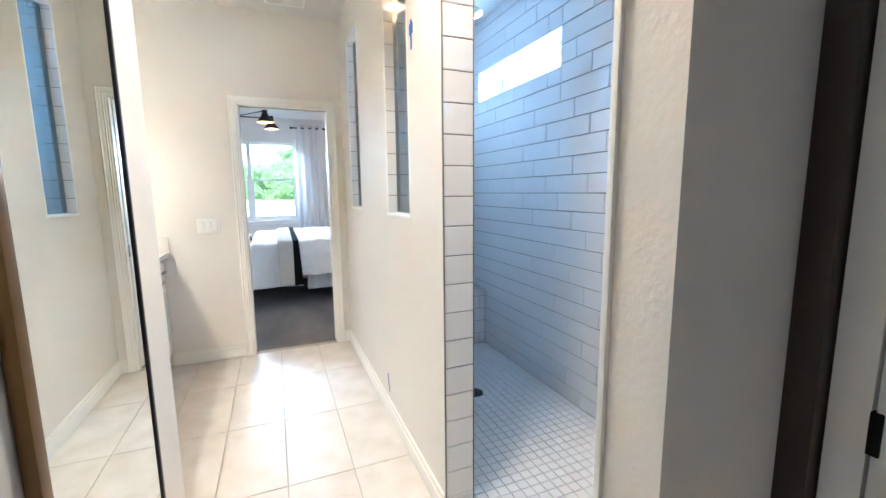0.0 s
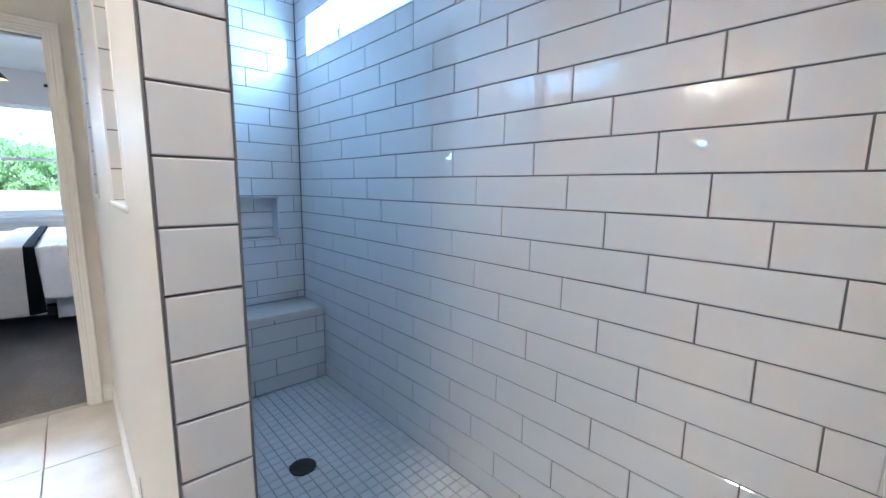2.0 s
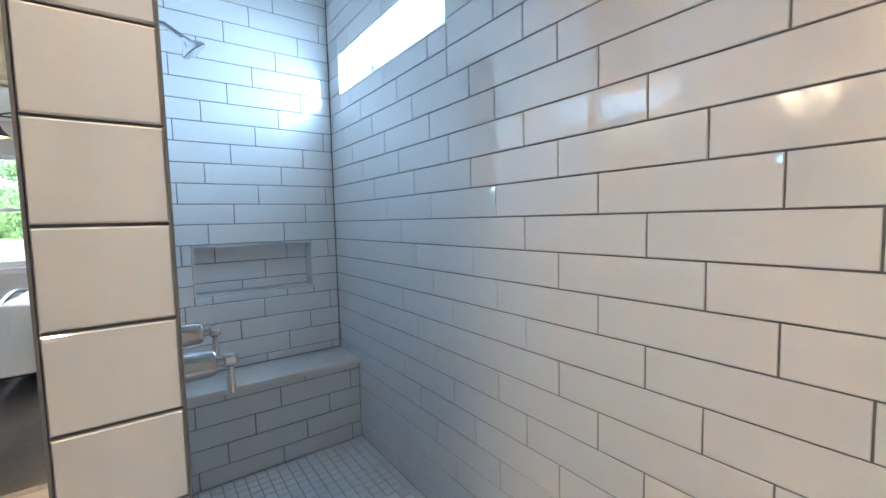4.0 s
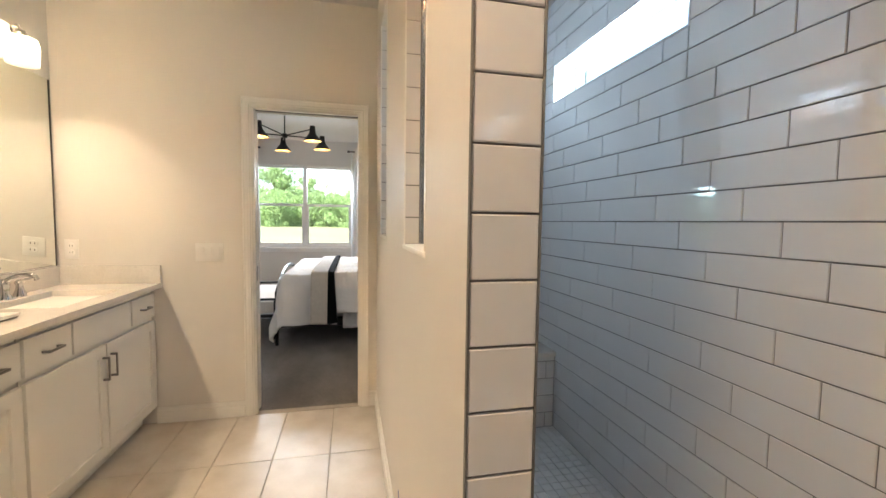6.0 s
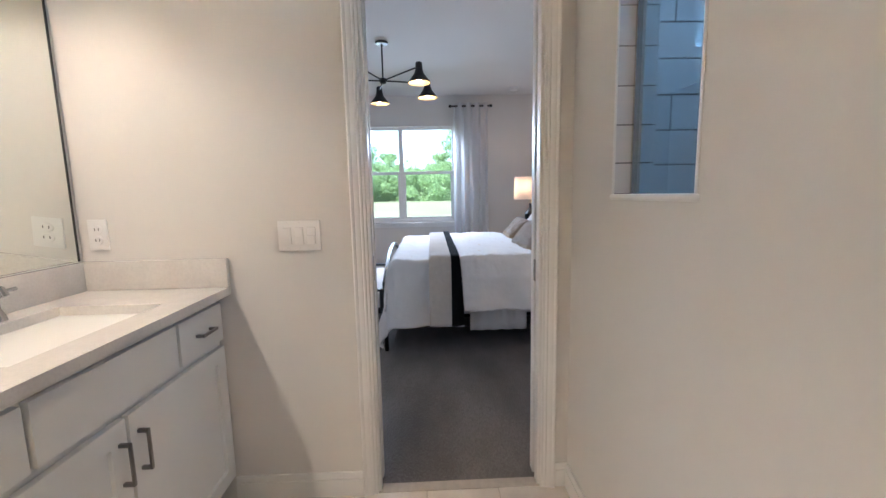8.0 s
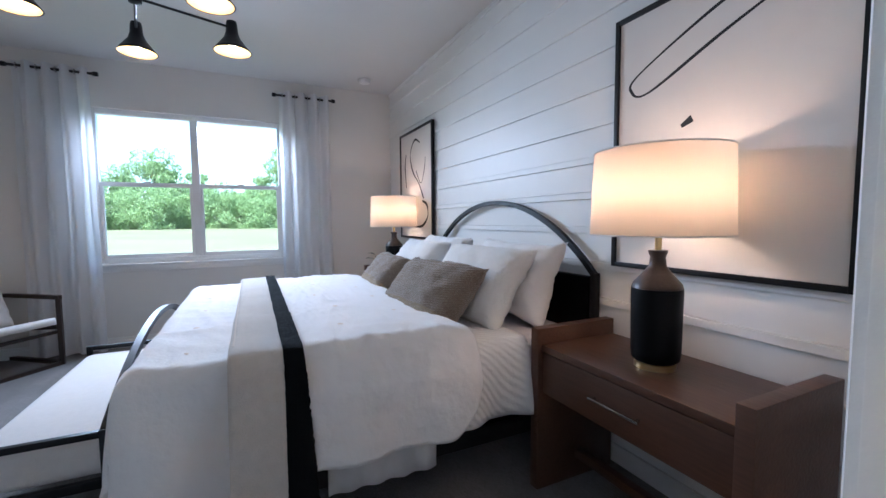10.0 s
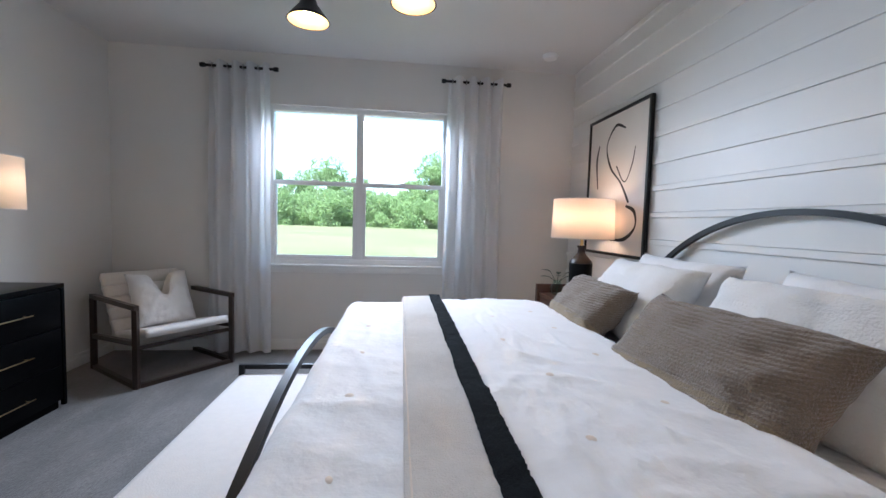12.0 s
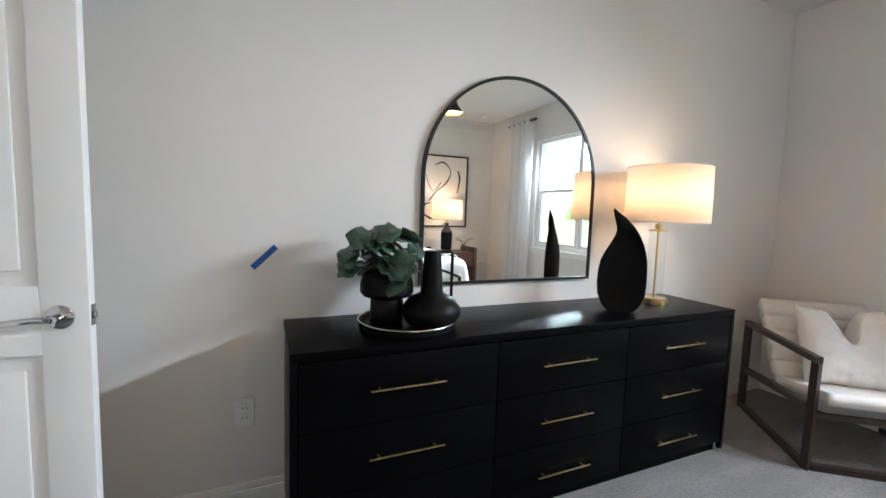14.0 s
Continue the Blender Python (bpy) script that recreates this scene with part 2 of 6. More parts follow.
def box(bm, x0, x1, y0, y1, z0, z1, bevel=0.0, m=None):
    """A box with bevelled edges, added to bm."""
    v = [bm.verts.new((x, y, z)) for x in (x0, x1) for y in (y0, y1) for z in (z0, z1)]
    f = [bm.faces.new([v[i] for i in q]) for q in ((0, 1, 3, 2), (4, 6, 7, 5), (0, 4, 5, 1), (2, 3, 7, 6), (0, 2, 6, 4), (1, 5, 7, 3))]
    if m is not None:
        bmesh.ops.transform(bm, matrix=m, verts=v)
    if bevel:
        edges = {e for q in f for e in q.edges}
        bmesh.ops.bevel(bm, geom=list(edges), offset=bevel, segments=2, profile=0.6, affect="EDGES")
    return bm


def boxes(*specs, bevel=0.0):
    bm = bmesh.new()
    for s in specs:
        box(bm, *s, bevel=bevel)
    return bm


def lathe(profile, n=28, bm=None, m=None, cap=True):
    """A turned shape round z from (radius, height) pairs."""
    bm = bm or bmesh.new()
    rings = []
    for r, z in profile:
        rings.append([bm.verts.new((r * math.cos(a), r * math.sin(a), z)) for a in (2 * math.pi * i / n for i in range(n))])
    for a, b in zip(rings, rings[1:]):
        for i in range(n):
            bm.faces.new((a[i], a[(i + 1) % n], b[(i + 1) % n], b[i]))
    if cap:
        for ring, rev in ((rings[0], True), (rings[-1], False)):
            bm.faces.new(list(reversed(ring)) if rev else ring)
    if m is not None:
        bmesh.ops.transform(bm, matrix=m, verts=[v for r in rings for v in r])
    return bm


def tube(points, r, n=8, bm=None, square=False, closed=False):
    """A bar along points."""
    bm = bm or bmesh.new()
    pts = [Vector(p) for p in points]
    rings = []
    count = len(pts)
    for i, p in enumerate(pts):
        d = (pts[min(i + 1, count - 1)] - pts[max(i - 1, 0)]).normalized()
        if closed:
            d = (pts[(i + 1) % count] - pts[i - 1]).normalized()
        up = Vector((0, 0, 1)) if abs(d.z) < 0.9 else Vector((1, 0, 0))
        s = d.cross(up).normalized()
        u = s.cross(d)
        k = 4 if square else n
        off = math.pi / 4 if square else 0
        rr = r * (1.414 if square else 1)
        rings.append([bm.verts.new(p + rr * (s * math.cos(off + 2 * math.pi * j / k) + u * math.sin(off + 2 * math.pi * j / k))) for j in range(k)])
    pairs = list(zip(rings, rings[1:])) + ([(rings[-1], rings[0])] if closed else [])
    for a, b in pairs:
        k = len(a)
        for j in range(k):
            bm.faces.new((a[j], a[(j + 1) % k], b[(j + 1) % k], b[j]))
    if not closed:
        bm.faces.new(list(reversed(rings[0])))
        bm.faces.new(rings[-1])
    return bm


def grid(nu, nv, fn, bm=None):
    """A sheet of nu x nv cells at fn(u, v), u and v from 0 to 1."""
    bm = bm or bmesh.new()
    v = [[bm.verts.new(fn(i / nu, j / nv)) for j in range(nv + 1)] for i in range(nu + 1)]
    for i in range(nu):
        for j in range(nv):
            bm.faces.new((v[i][j], v[i + 1][j], v[i + 1][j + 1], v[i][j + 1]))
    return bm


def finish(bm, name, mat, smooth=None):
    bmesh.ops.recalc_face_normals(bm, faces=bm.faces)
    me = bpy.data.meshes.new(name)
    bm.to_mesh(me)
    bm.free()
    me.materials.append(mat)
    if smooth:
        me.polygons.foreach_set("use_smooth", [True] * len(me.polygons))
        me.set_sharp_from_angle(angle=radians(smooth))
    return me


def part(name, bm, mat, parent=None, label="", smooth=35, m=None, thick=0.0):
    ob = new(name, finish(bm, name, mat, smooth))
    if parent is not None:
        ob.parent = parent
        if m is None:
            ob.matrix_parent_inverse = parent.matrix_basis.inverted()
    if m is not None:
        ob.matrix_basis = m
    if label:
        tagged(ob, label)
    if thick:
        s = ob.modifiers.new("thickness", "SOLIDIFY")
        s.thickness, s.offset = thick, 0
    return ob


def thing(name, place, label, category, group="", kind=""):
    ob = new(name)
    ob.empty_display_size = 0.1
    ob.matrix_basis = pose(*place) if not isinstance(place, Matrix) else place
    return tagged(ob, label, category, group, kind)


def whole(name, bm, mat, label, category, group="", kind="", smooth=35, thick=0.0):
    return tagged(part(name, bm, mat, smooth=smooth, thick=thick), label, category, group, kind)


def structure(name, bm, mat, label, category="wall", smooth=None):
    return whole(name, bm, mat, label, category, kind="structure", smooth=smooth)

# ---- structure ----
YB, YR = 4.36, 4.49           # door wall: bath face, bedroom face
XP, XQ = 2.374, 2.500         # partition: bath face, shower face
XS, YS = 3.475, 4.125         # shower: tiled east face, tiled back face
XW, XE = -0.765, 3.505          # bedroom west and east faces
YN, H = 9.26, 2.74            # bedroom window wall face, ceiling height
DX0, DX1, DH = 1.568, 2.262, 2.04
WX0, WX1, WZ0, WZ1 = 0.572, 2.247, 0.818, 2.292
SY0, SY1, SZ0, SZ1 = 2.863, 3.965, 2.087, 2.335
NICHES = ((2.508, 2.900), (3.620, 4.005))
NZ0, NZ1 = 1.219, 2.47

structure("floor_bath", boxes((0.38, XP + 0.13, -0.9, YB + 0.05, -0.12, -0.006), (XP + 0.13, 3.6, -0.9, 1.2, -0.12, -0.006)), GROUT_TAN, "beige porcelain tile floor with tan grout joints", "floor")
structure("floor_shower", boxes((XP + 0.006, XS + 0.02, 1.2, YS + 0.02, -0.10, -0.005)), GROUT_FLOOR, "white square mosaic tile shower floor", "floor")
structure("floor_bedroom", boxes((XW - 0.1, XE + 0.1, YB + 0.05, YN + 0.1, -0.12, 0.004)), CARPET, "grey-brown cut pile carpet", "floor")
structure("ceiling_bath", boxes((0.3, 3.6, -0.9, YB + 0.06, H, H + 0.12)), CEIL, "white textured bathroom ceiling", "ceiling")
structure("ceiling_bedroom", boxes((XW - 0.12, XE + 0.12, YB + 0.06, YN + 0.12, H, H + 0.12)), CEIL, "white textured bedroom ceiling", "ceiling")

wall_door = structure("wall_door", boxes((XW - 0.12, DX0, YB, YR, 0, H), (DX1, XE + 0.12, YB, YR, 0, H), (DX0, DX1, YB, YR, DH, H)), WALL, "cream painted wall with the bedroom doorway")
structure("wall_vanity", boxes((0.36, 0.487, 1.9, YB, 0, H)), WALL, "cream painted wall behind the vanity")
structure("wall_closet", boxes((1.375, 1.493, -0.9, 2.025, 0, H), (0.487, 1.375, 1.905, 2.025, 0, H)), WALL, "cream painted closet wall corner")
structure("wall_south", boxes((1.493, 3.6, -0.9, -0.78, 0, H)), WALL, "cream painted wall at the bathroom's end")
structure("wall_alcove", boxes((2.73, 2.84, -0.78, 0.36, 0, H), (2.73, 2.84, 0.36, 1.15, 2.05, H)), WALL, "cream painted wall with a closet door")
structure("wall_closet_back", boxes((3.5, 3.6, -0.78, 1.15, 0, H)), WALL, "closet back wall in the dark")
specs = [(XP, XQ - 0.006, 2.112, NICHES[0][0] - 0.008, 0, H), (XP, XQ - 0.006, NICHES[0][1] + 0.008, NICHES[1][0] - 0.008, 0, H), (XP, XQ - 0.006, NICHES[1][1] + 0.008, YB, 0, H)]
for a, b in NICHES:
    specs += [(XP, XQ - 0.006, a - 0.008, b + 0.008, 0, NZ0), (XP, XQ - 0.006, a - 0.008, b + 0.008, NZ1, H)]
partition = structure("wall_partition", boxes(*specs), WALL, "cream painted shower partition with two tall glazed openings")
stub = structure("wall_stub", boxes((2.380, 3.5, 1.149, 1.281, 0, H)), WALL_ROUGH, "knockdown textured plaster wall end beside the shower")
shower_back = structure("wall_shower_back", boxes((XQ - 0.006, 2.66, YS + 0.005, YB, 0, H), (3.315, XS + 0.1, YS + 0.005, YB, 0, H), (2.66, 3.315, YS + 0.005, YB, 0, 0.925), (2.66, 3.315, YS + 0.005, YB, 1.205, H), (2.66, 3.315, YS + 0.10, YB, 0.925, 1.205)), GROUT, "white subway tile shower back wall with grey grout")
shower_east = structure("wall_shower_east", boxes((XS + 0.005, XS + 0.24, 1.15, SY0, 0, H), (XS + 0.005, XS + 0.24, SY1, YB, 0, H), (XS + 0.005, XS + 0.24, SY0, SY1, 0, SZ0), (XS + 0.005, XS + 0.24, SY0, SY1, SZ1, H)), GROUT, "white subway tile shower wall with grey grout")
structure("wall_west", boxes((XW - 0.12, XW, YR, YN + 0.12, 0, H)), WALL, "warm white painted bedroom wall behind the dresser")
wall_east = structure("wall_east", boxes((XE, XE + 0.12, YR, YN + 0.12, 0, H)), TRIM, "white painted shiplap wall behind the bed")
structure("wall_north", boxes((XW, WX0, YN, YN + 0.12, 0, H), (WX1, XE, YN, YN + 0.12, 0, H), (WX0, WX1, YN, YN + 0.12, 0, WZ0), (WX0, WX1, YN, YN + 0.12, WZ1, H)), WALL, "warm white painted bedroom window wall")

# door casing and jamb, with the slot of the pocket door
casing = thing("door_1", (DX0, YB, 0), "white cased doorway with a pocket door slid away", "doorway", kind="structure")


CASE = 0.060
# moulded casing section: (share of the width from the opening, thickness)
SECTION = ((0.0, 0.007), (0.04, 0.009), (0.20, 0.0095), (0.24, 0.0125), (0.32, 0.0140), (0.40, 0.0125), (0.44, 0.0135), (0.66, 0.0165), (0.74, 0.0165), (0.80, 0.019), (0.90, 0.0205), (0.97, 0.019), (1.0, 0.016))


def moulding(p, q, out, y, s):
    """A mitred casing length from p to q (x, z), its outer edge towards out and its face towards s."""
    bm = bmesh.new()
    rings = []
    for (x, z), (ox, oz) in ((p, out[0]), (q, out[1])):
        ring = [bm.verts.new((x, y, z))]
        ring += [bm.verts.new((x + ox * CASE * u, y + s * t, z + oz * CASE * u)) for u, t in SECTION]
        ring.append(bm.verts.new((x + ox * CASE, y, z + oz * CASE)))
        rings.append(ring)
    n = len(rings[0])
    for i in range(n):
        bm.faces.new((rings[0][i], rings[0][(i + 1) % n], rings[1][(i + 1) % n], rings[1][i]))
    bm.faces.new(rings[0])
    bm.faces.new(list(reversed(rings[1])))
    return bm


def casing_bars(y, s):
    a, b, c = DX0 + 0.005, DX1 - 0.005, DH - 0.005
    part("casing_side", moulding((a, 0), (a, c), ((-1, 0), (-1, 1)), y, s), TRIM, casing, smooth=25)
    part("casing_side", moulding((b, 0), (b, c), ((1, 0), (1, 1)), y, s), TRIM, casing, smooth=25)
    part("casing_head", moulding((a, c), (b, c), ((-1, 1), (1, 1)), y, s), TRIM, casing, smooth=25)


casing_bars(YB - 0.001, -1)
casing_bars(YR + 0.001, 1)
part("jamb", boxes((DX0, DX0 + 0.016, YB + 0.002, YB + 0.043, 0, DH), (DX0, DX0 + 0.016, YR - 0.043, YR - 0.002, 0, DH), bevel=0.002), TRIM, casing)
part("jamb", boxes((DX1 - 0.016, DX1, YB + 0.002, YB + 0.050, 0, DH), (DX1 - 0.016, DX1, YR - 0.050, YR - 0.002, 0, DH), bevel=0.002), TRIM, casing)
part("jamb_slot", boxes((DX0 + 0.001, DX0 + 0.004, YB + 0.043, YR - 0.043, 0, DH), (DX1 - 0.006, DX1 - 0.001, YB + 0.050, YR - 0.050, 0, DH)), DARK_SLOT, casing)
part("door_edge", boxes((DX0 + 0.005, DX0 + 0.012, YB + 0.048, YR - 0.048, 0.01, DH - 0.01), bevel=0.001), TRIM, casing, "white edge of the pocket door")
part("edge_pull", boxes((DX0 + 0.013, DX0 + 0.015, YB + 0.054, YR - 0.054, 0.90, 1.0)), STEEL, casing, "small steel edge pull")
part("strike_plate", boxes((DX1 - 0.019, DX1 - 0.0165, YB + 0.052, YR - 0.052, 0.88, 0.97)), STEEL, casing, "dark steel strike plate")
part("head_track", boxes((DX0 + 0.016, DX1 - 0.016, YB + 0.045, YR - 0.045, DH - 0.012, DH - 0.002)), DARK_SLOT, casing)
part("jamb_head", boxes((DX0 + 0.016, DX1 - 0.016, YB + 0.002, YB + 0.044, DH - 0.016, DH - 0.001), (DX0 + 0.016, DX1 - 0.016, YR - 0.044, YR - 0.002, DH - 0.016, DH - 0.001)), TRIM, casing)
part("threshold", boxes((DX0, DX1, YB - 0.004, YB + 0.06, -0.006, 0.003), bevel=0.002), GROUT_TAN, casing)


def baseboard(name, x0, x1, y0, y1, h=0.105):
    bm = bmesh.new()
    box(bm, x0, x1, y0, y1, 0.0, h - 0.03, 0.002)
    along_x = (x1 - x0) > (y1 - y0)
    t = 0.004
    if along_x:
        box(bm, x0, x1, y0 + (t if name.endswith("n") else 0), y1 - (t if name.endswith("s") else 0), h - 0.03, h, 0.003)
    else:
        box(bm, x0 + (t if name.endswith("e") else 0), x1 - (t if name.endswith("w") else 0), y0, y1, h - 0.03, h, 0.003)
    return whole("baseboard", bm, TRIM, "white painted baseboard along the wall", "baseboard", kind="structure")


baseboard("bath_n", 0.99, DX0 - 0.058, YB - 0.014, YB)
baseboard("bath_n2n", DX1 + 0.058, XP - 0.002, YB - 0.014, YB)
baseboard("partition_e", XP - 0.014, XP, 2.124, YB - 0.016)
baseboard("closet_w", 1.493, 1.507, -0.77, 2.025)
baseboard("north_n", XW + 0.016, XE - 0.002, YN - 0.014, YN)
baseboard("west_w", XW, XW + 0.014, YR, YN - 0.002)
baseboard("south_s", DX1 + 0.058, XE - 0.03, YR, YR + 0.014)
baseboard("south_s2s", XW + 0.9, DX0 - 0.058, YR, YR + 0.014)

# bedroom window
win = thing("window_1", (WX0, YN, WZ0), "white vinyl twin single-hung window over the field", "window", kind="structure")
yw = YN + 0.075
part("window_frame", boxes((WX0, WX0 + 0.045, yw - 0.03, yw + 0.045, WZ0, WZ1), (WX1 - 0.045, WX1, yw - 0.03, yw + 0.045, WZ0, WZ1), (WX0 + 0.045, WX1 - 0.045, yw - 0.03, yw + 0.045, WZ1 - 0.045, WZ1), (WX0 + 0.045, WX1 - 0.045, yw - 0.03, yw + 0.045, WZ0, WZ0 + 0.05), bevel=0.003), PLASTIC, win)
xm = (WX0 + WX1) / 2
part("mullion", boxes((xm - 0.035, xm + 0.035, yw - 0.032, yw + 0.045, WZ0 + 0.05, WZ1 - 0.045), bevel=0.003), PLASTIC, win)
zm = 1.588
for a, b in ((WX0 + 0.045, xm - 0.035), (xm + 0.035, WX1 - 0.045)):
    part("meeting_rail", boxes((a, b, yw - 0.028, yw + 0.02, zm - 0.02, zm + 0.02), bevel=0.003), PLASTIC, win)
    part("sash_lock", boxes(((a + b) / 2 - 0.03, (a + b) / 2 + 0.03, yw - 0.04, yw - 0.026, zm + 0.012, zm + 0.03), bevel=0.004), PLASTIC, win)
    part("sash", boxes((a, a + 0.025, yw - 0.02, yw + 0.015, WZ0 + 0.05, zm - 0.02), (b - 0.025, b, yw - 0.02, yw + 0.015, WZ0 + 0.05, zm - 0.02), (a + 0.025, b - 0.025, yw - 0.02, yw + 0.015, WZ0 + 0.05, WZ0 + 0.085), bevel=0.002), PLASTIC, win)
    for c, d, dy in ((WZ0 + 0.085, zm - 0.02, 0.0), (zm + 0.02, WZ1 - 0.045, 0.02)):
        pane = part("pane", boxes((a + 0.002, b - 0.002, yw + dy, yw + dy + 0.004, c, d)), GLASS, win)
        pane.visible_shadow = False
part("window_sill", boxes((WX0 - 0.03, WX1 + 0.03, YN - 0.035, yw - 0.03, WZ0 - 0.022, WZ0 - 0.001), bevel=0.005), TRIM, win, "white painted sill board")
part("apron", boxes((WX0 - 0.015, WX1 + 0.015, YN - 0.016, YN - 0.001, WZ0 - 0.075, WZ0 - 0.023), bevel=0.003), TRIM, win)

# shower window
win2 = thing("window_2", (XS, SY0, SZ0), "narrow white transom window high in the shower wall", "window", kind="structure")
xg = XS + 0.17
part("window_frame", boxes((xg - 0.02, xg + 0.035, SY0 + 0.009, SY0 + 0.04, SZ0 + 0.009, SZ1 - 0.009), (xg - 0.02, xg + 0.035, SY1 - 0.04, SY1 - 0.009, SZ0 + 0.009, SZ1 - 0.009), (xg - 0.02, xg + 0.035, SY0 + 0.04, SY1 - 0.04, SZ1 - 0.04, SZ1 - 0.009), (xg - 0.02, xg + 0.035, SY0 + 0.04, SY1 - 0.04, SZ0 + 0.009, SZ0 + 0.04), bevel=0.003), PLASTIC, win2)
p2 = part("pane", boxes((xg, xg + 0.004, SY0 + 0.04, SY1 - 0.04, SZ0 + 0.04, SZ1 - 0.04)), GLASS, win2)
p2.visible_shadow = False
part("reveal", boxes((XS + 0.002, xg - 0.02, SY0 + 0.001, SY0 + 0.009, SZ0 + 0.001, SZ1 - 0.001), (XS + 0.002, xg - 0.02, SY1 - 0.009, SY1 - 0.001, SZ0 + 0.001, SZ1 - 0.001), (XS + 0.002, xg - 0.02, SY0 + 0.009, SY1 - 0.009, SZ0 + 0.001, SZ0 + 0.009), (XS + 0.002, xg - 0.02, SY0 + 0.009, SY1 - 0.009, SZ1 - 0.009, SZ1 - 0.001)), TILE, win2, "glazed tile window reveal")

# glazed openings in the partition
for i, (a, b) in enumerate(NICHES):
    op = thing("window_3" if i == 0 else "window_4", (XP, a, NZ0), "tall fixed glass light with tiled reveal in the partition", "window", kind="structure")
    g = part("pane", boxes((XP + 0.058, XP + 0.066, a, b, NZ0 + 0.014, NZ1)), GLASS_SHOWER, op)
    part("glazing_bead", boxes((XP + 0.050, XP + 0.074, b - 0.010, b, NZ0 + 0.014, NZ1), (XP + 0.050, XP + 0.074, a, a + 0.010, NZ0 + 0.014, NZ1)), STEEL, op, "thin metal glazing channel")
    part("window_sill", boxes((XP - 0.006, XQ + 0.006, a - 0.016, b + 0.016, NZ0 - 0.003, NZ0 + 0.014), bevel=0.006), TRIM, op, "white cultured marble sill")
    zz = NZ0 + 0.014
    edges = [z for z in (-0.016 + 0.1118 * k for k in range(40)) if NZ0 + 0.03 < z < NZ1 - 0.01]
    for lo, hi in zip([zz] + edges, edges + [NZ1]):
        part("tile", boxes((XP + 0.003, XQ - 0.003, b + 0.001, b + 0.0075, lo + 0.002, hi - 0.002)), TILE, op)
        part("tile", boxes((XP + 0.003, XQ - 0.003, a - 0.0075, a - 0.001, lo + 0.002, hi - 0.002)), TILE, op)
    part("grout", boxes((XP + 0.003, XQ - 0.004, b + 0.0066, b + 0.0079, zz, NZ1), (XP + 0.003, XQ - 0.004, a - 0.0079, a - 0.0066, zz, NZ1)), GROUT, op)
    part("trim_strip", boxes((XP - 0.002, XP + 0.003, b, b + 0.008, zz, NZ1), (XP - 0.002, XP + 0.003, a - 0.008, a, zz, NZ1)), TRIM, op)

part("grout", boxes((XP + 0.004, XQ - 0.004, 2.1085, 2.1118, 0, H)), GROUT, partition)
# metal edge trims of the tile
for x, y in ((XP + 0.0015, 2.102), (XQ - 0.0012, 2.102)):
    whole("trim", boxes((x - 0.002, x + 0.0012, y - 0.001, 2.112, 0, H), bevel=0.0006), GROUT, "slim grey tile edge trim", "trim", kind="structure")
whole("trim", boxes((2.370, 2.382, 1.278, 1.294, 0, H), bevel=0.002), TRIM, "slim white tile edge trim", "trim", kind="structure")

# closet door nearly shut
cl = thing("door_2", (2.74, 0.37, 0), "white closet door standing ajar", "door", kind="structure")
part("door_leaf", boxes((2.733, 2.768, 0.37, 1.024, 0.012, 2.03), bevel=0.003), TRIM, cl)
part("door_stop", boxes((2.733, 2.80, 1.029, 1.090, 0.0, 2.05), bevel=0.003), TRIM, cl)
# dark board fills the gap, its colour stands for the unlit closet behind
part("door_jamb", boxes((2.702, 2.86, 1.094, 1.1485, 0.0, 2.05), bevel=0.002), DARK_WOOD, cl, "dark brown board standing in for the unlit closet gap")
part("latch", boxes((2.728, 2.745, 1.012, 1.030, 0.88, 0.96), bevel=0.003), MATT_BLACK, cl, "black latch plate")
part("door_handle", tube([(2.73, 0.95, 0.9), (2.68, 0.95, 0.9), (2.68, 0.84, 0.9)], 0.009), MATT_BLACK, cl, "black lever handle")

# ground outside
structure("ground", boxes((-400, 400, -300, 500, -0.55, -0.35)), FIELD, "dry yellow and green grass field", "ground")

# ---- shower things ----
bench = structure("shower_bench", boxes((XQ, XS, 3.831, YS + 0.004, 0, 0.462)), GROUT, "tiled shower bench with a white slab top", "bench")
part("bench_top", boxes((XQ + 0.001, XS - 0.001, 3.808, YS - 0.001, 0.464, 0.494), bevel=0.004), QUARTZ, bench, "white quartz bench slab")

dr = thing("floor_drain", (2.965, 3.03, 0), "round dark bronze floor drain in the shower", "drain")
part("plate", lathe([(0.0601, -0.004), (0.0600, 0.001), (0.055, 0.003), (0.004, 0.003)], 28, m=pose(2.965, 3.03, 0)), BRONZE, dr)
for i in range(3):
    for k in range(6 * (i + 1)):
        a = 2 * math.pi * k / (6 * (i + 1))
        r = 0.015 * (i + 1)
        part("hole", lathe([(0.0035, 0.0032), (0.003, 0.0036)], 8, m=pose(2.965 + r * math.cos(a), 3.03 + r * math.sin(a), 0)), DARK_SLOT, dr)


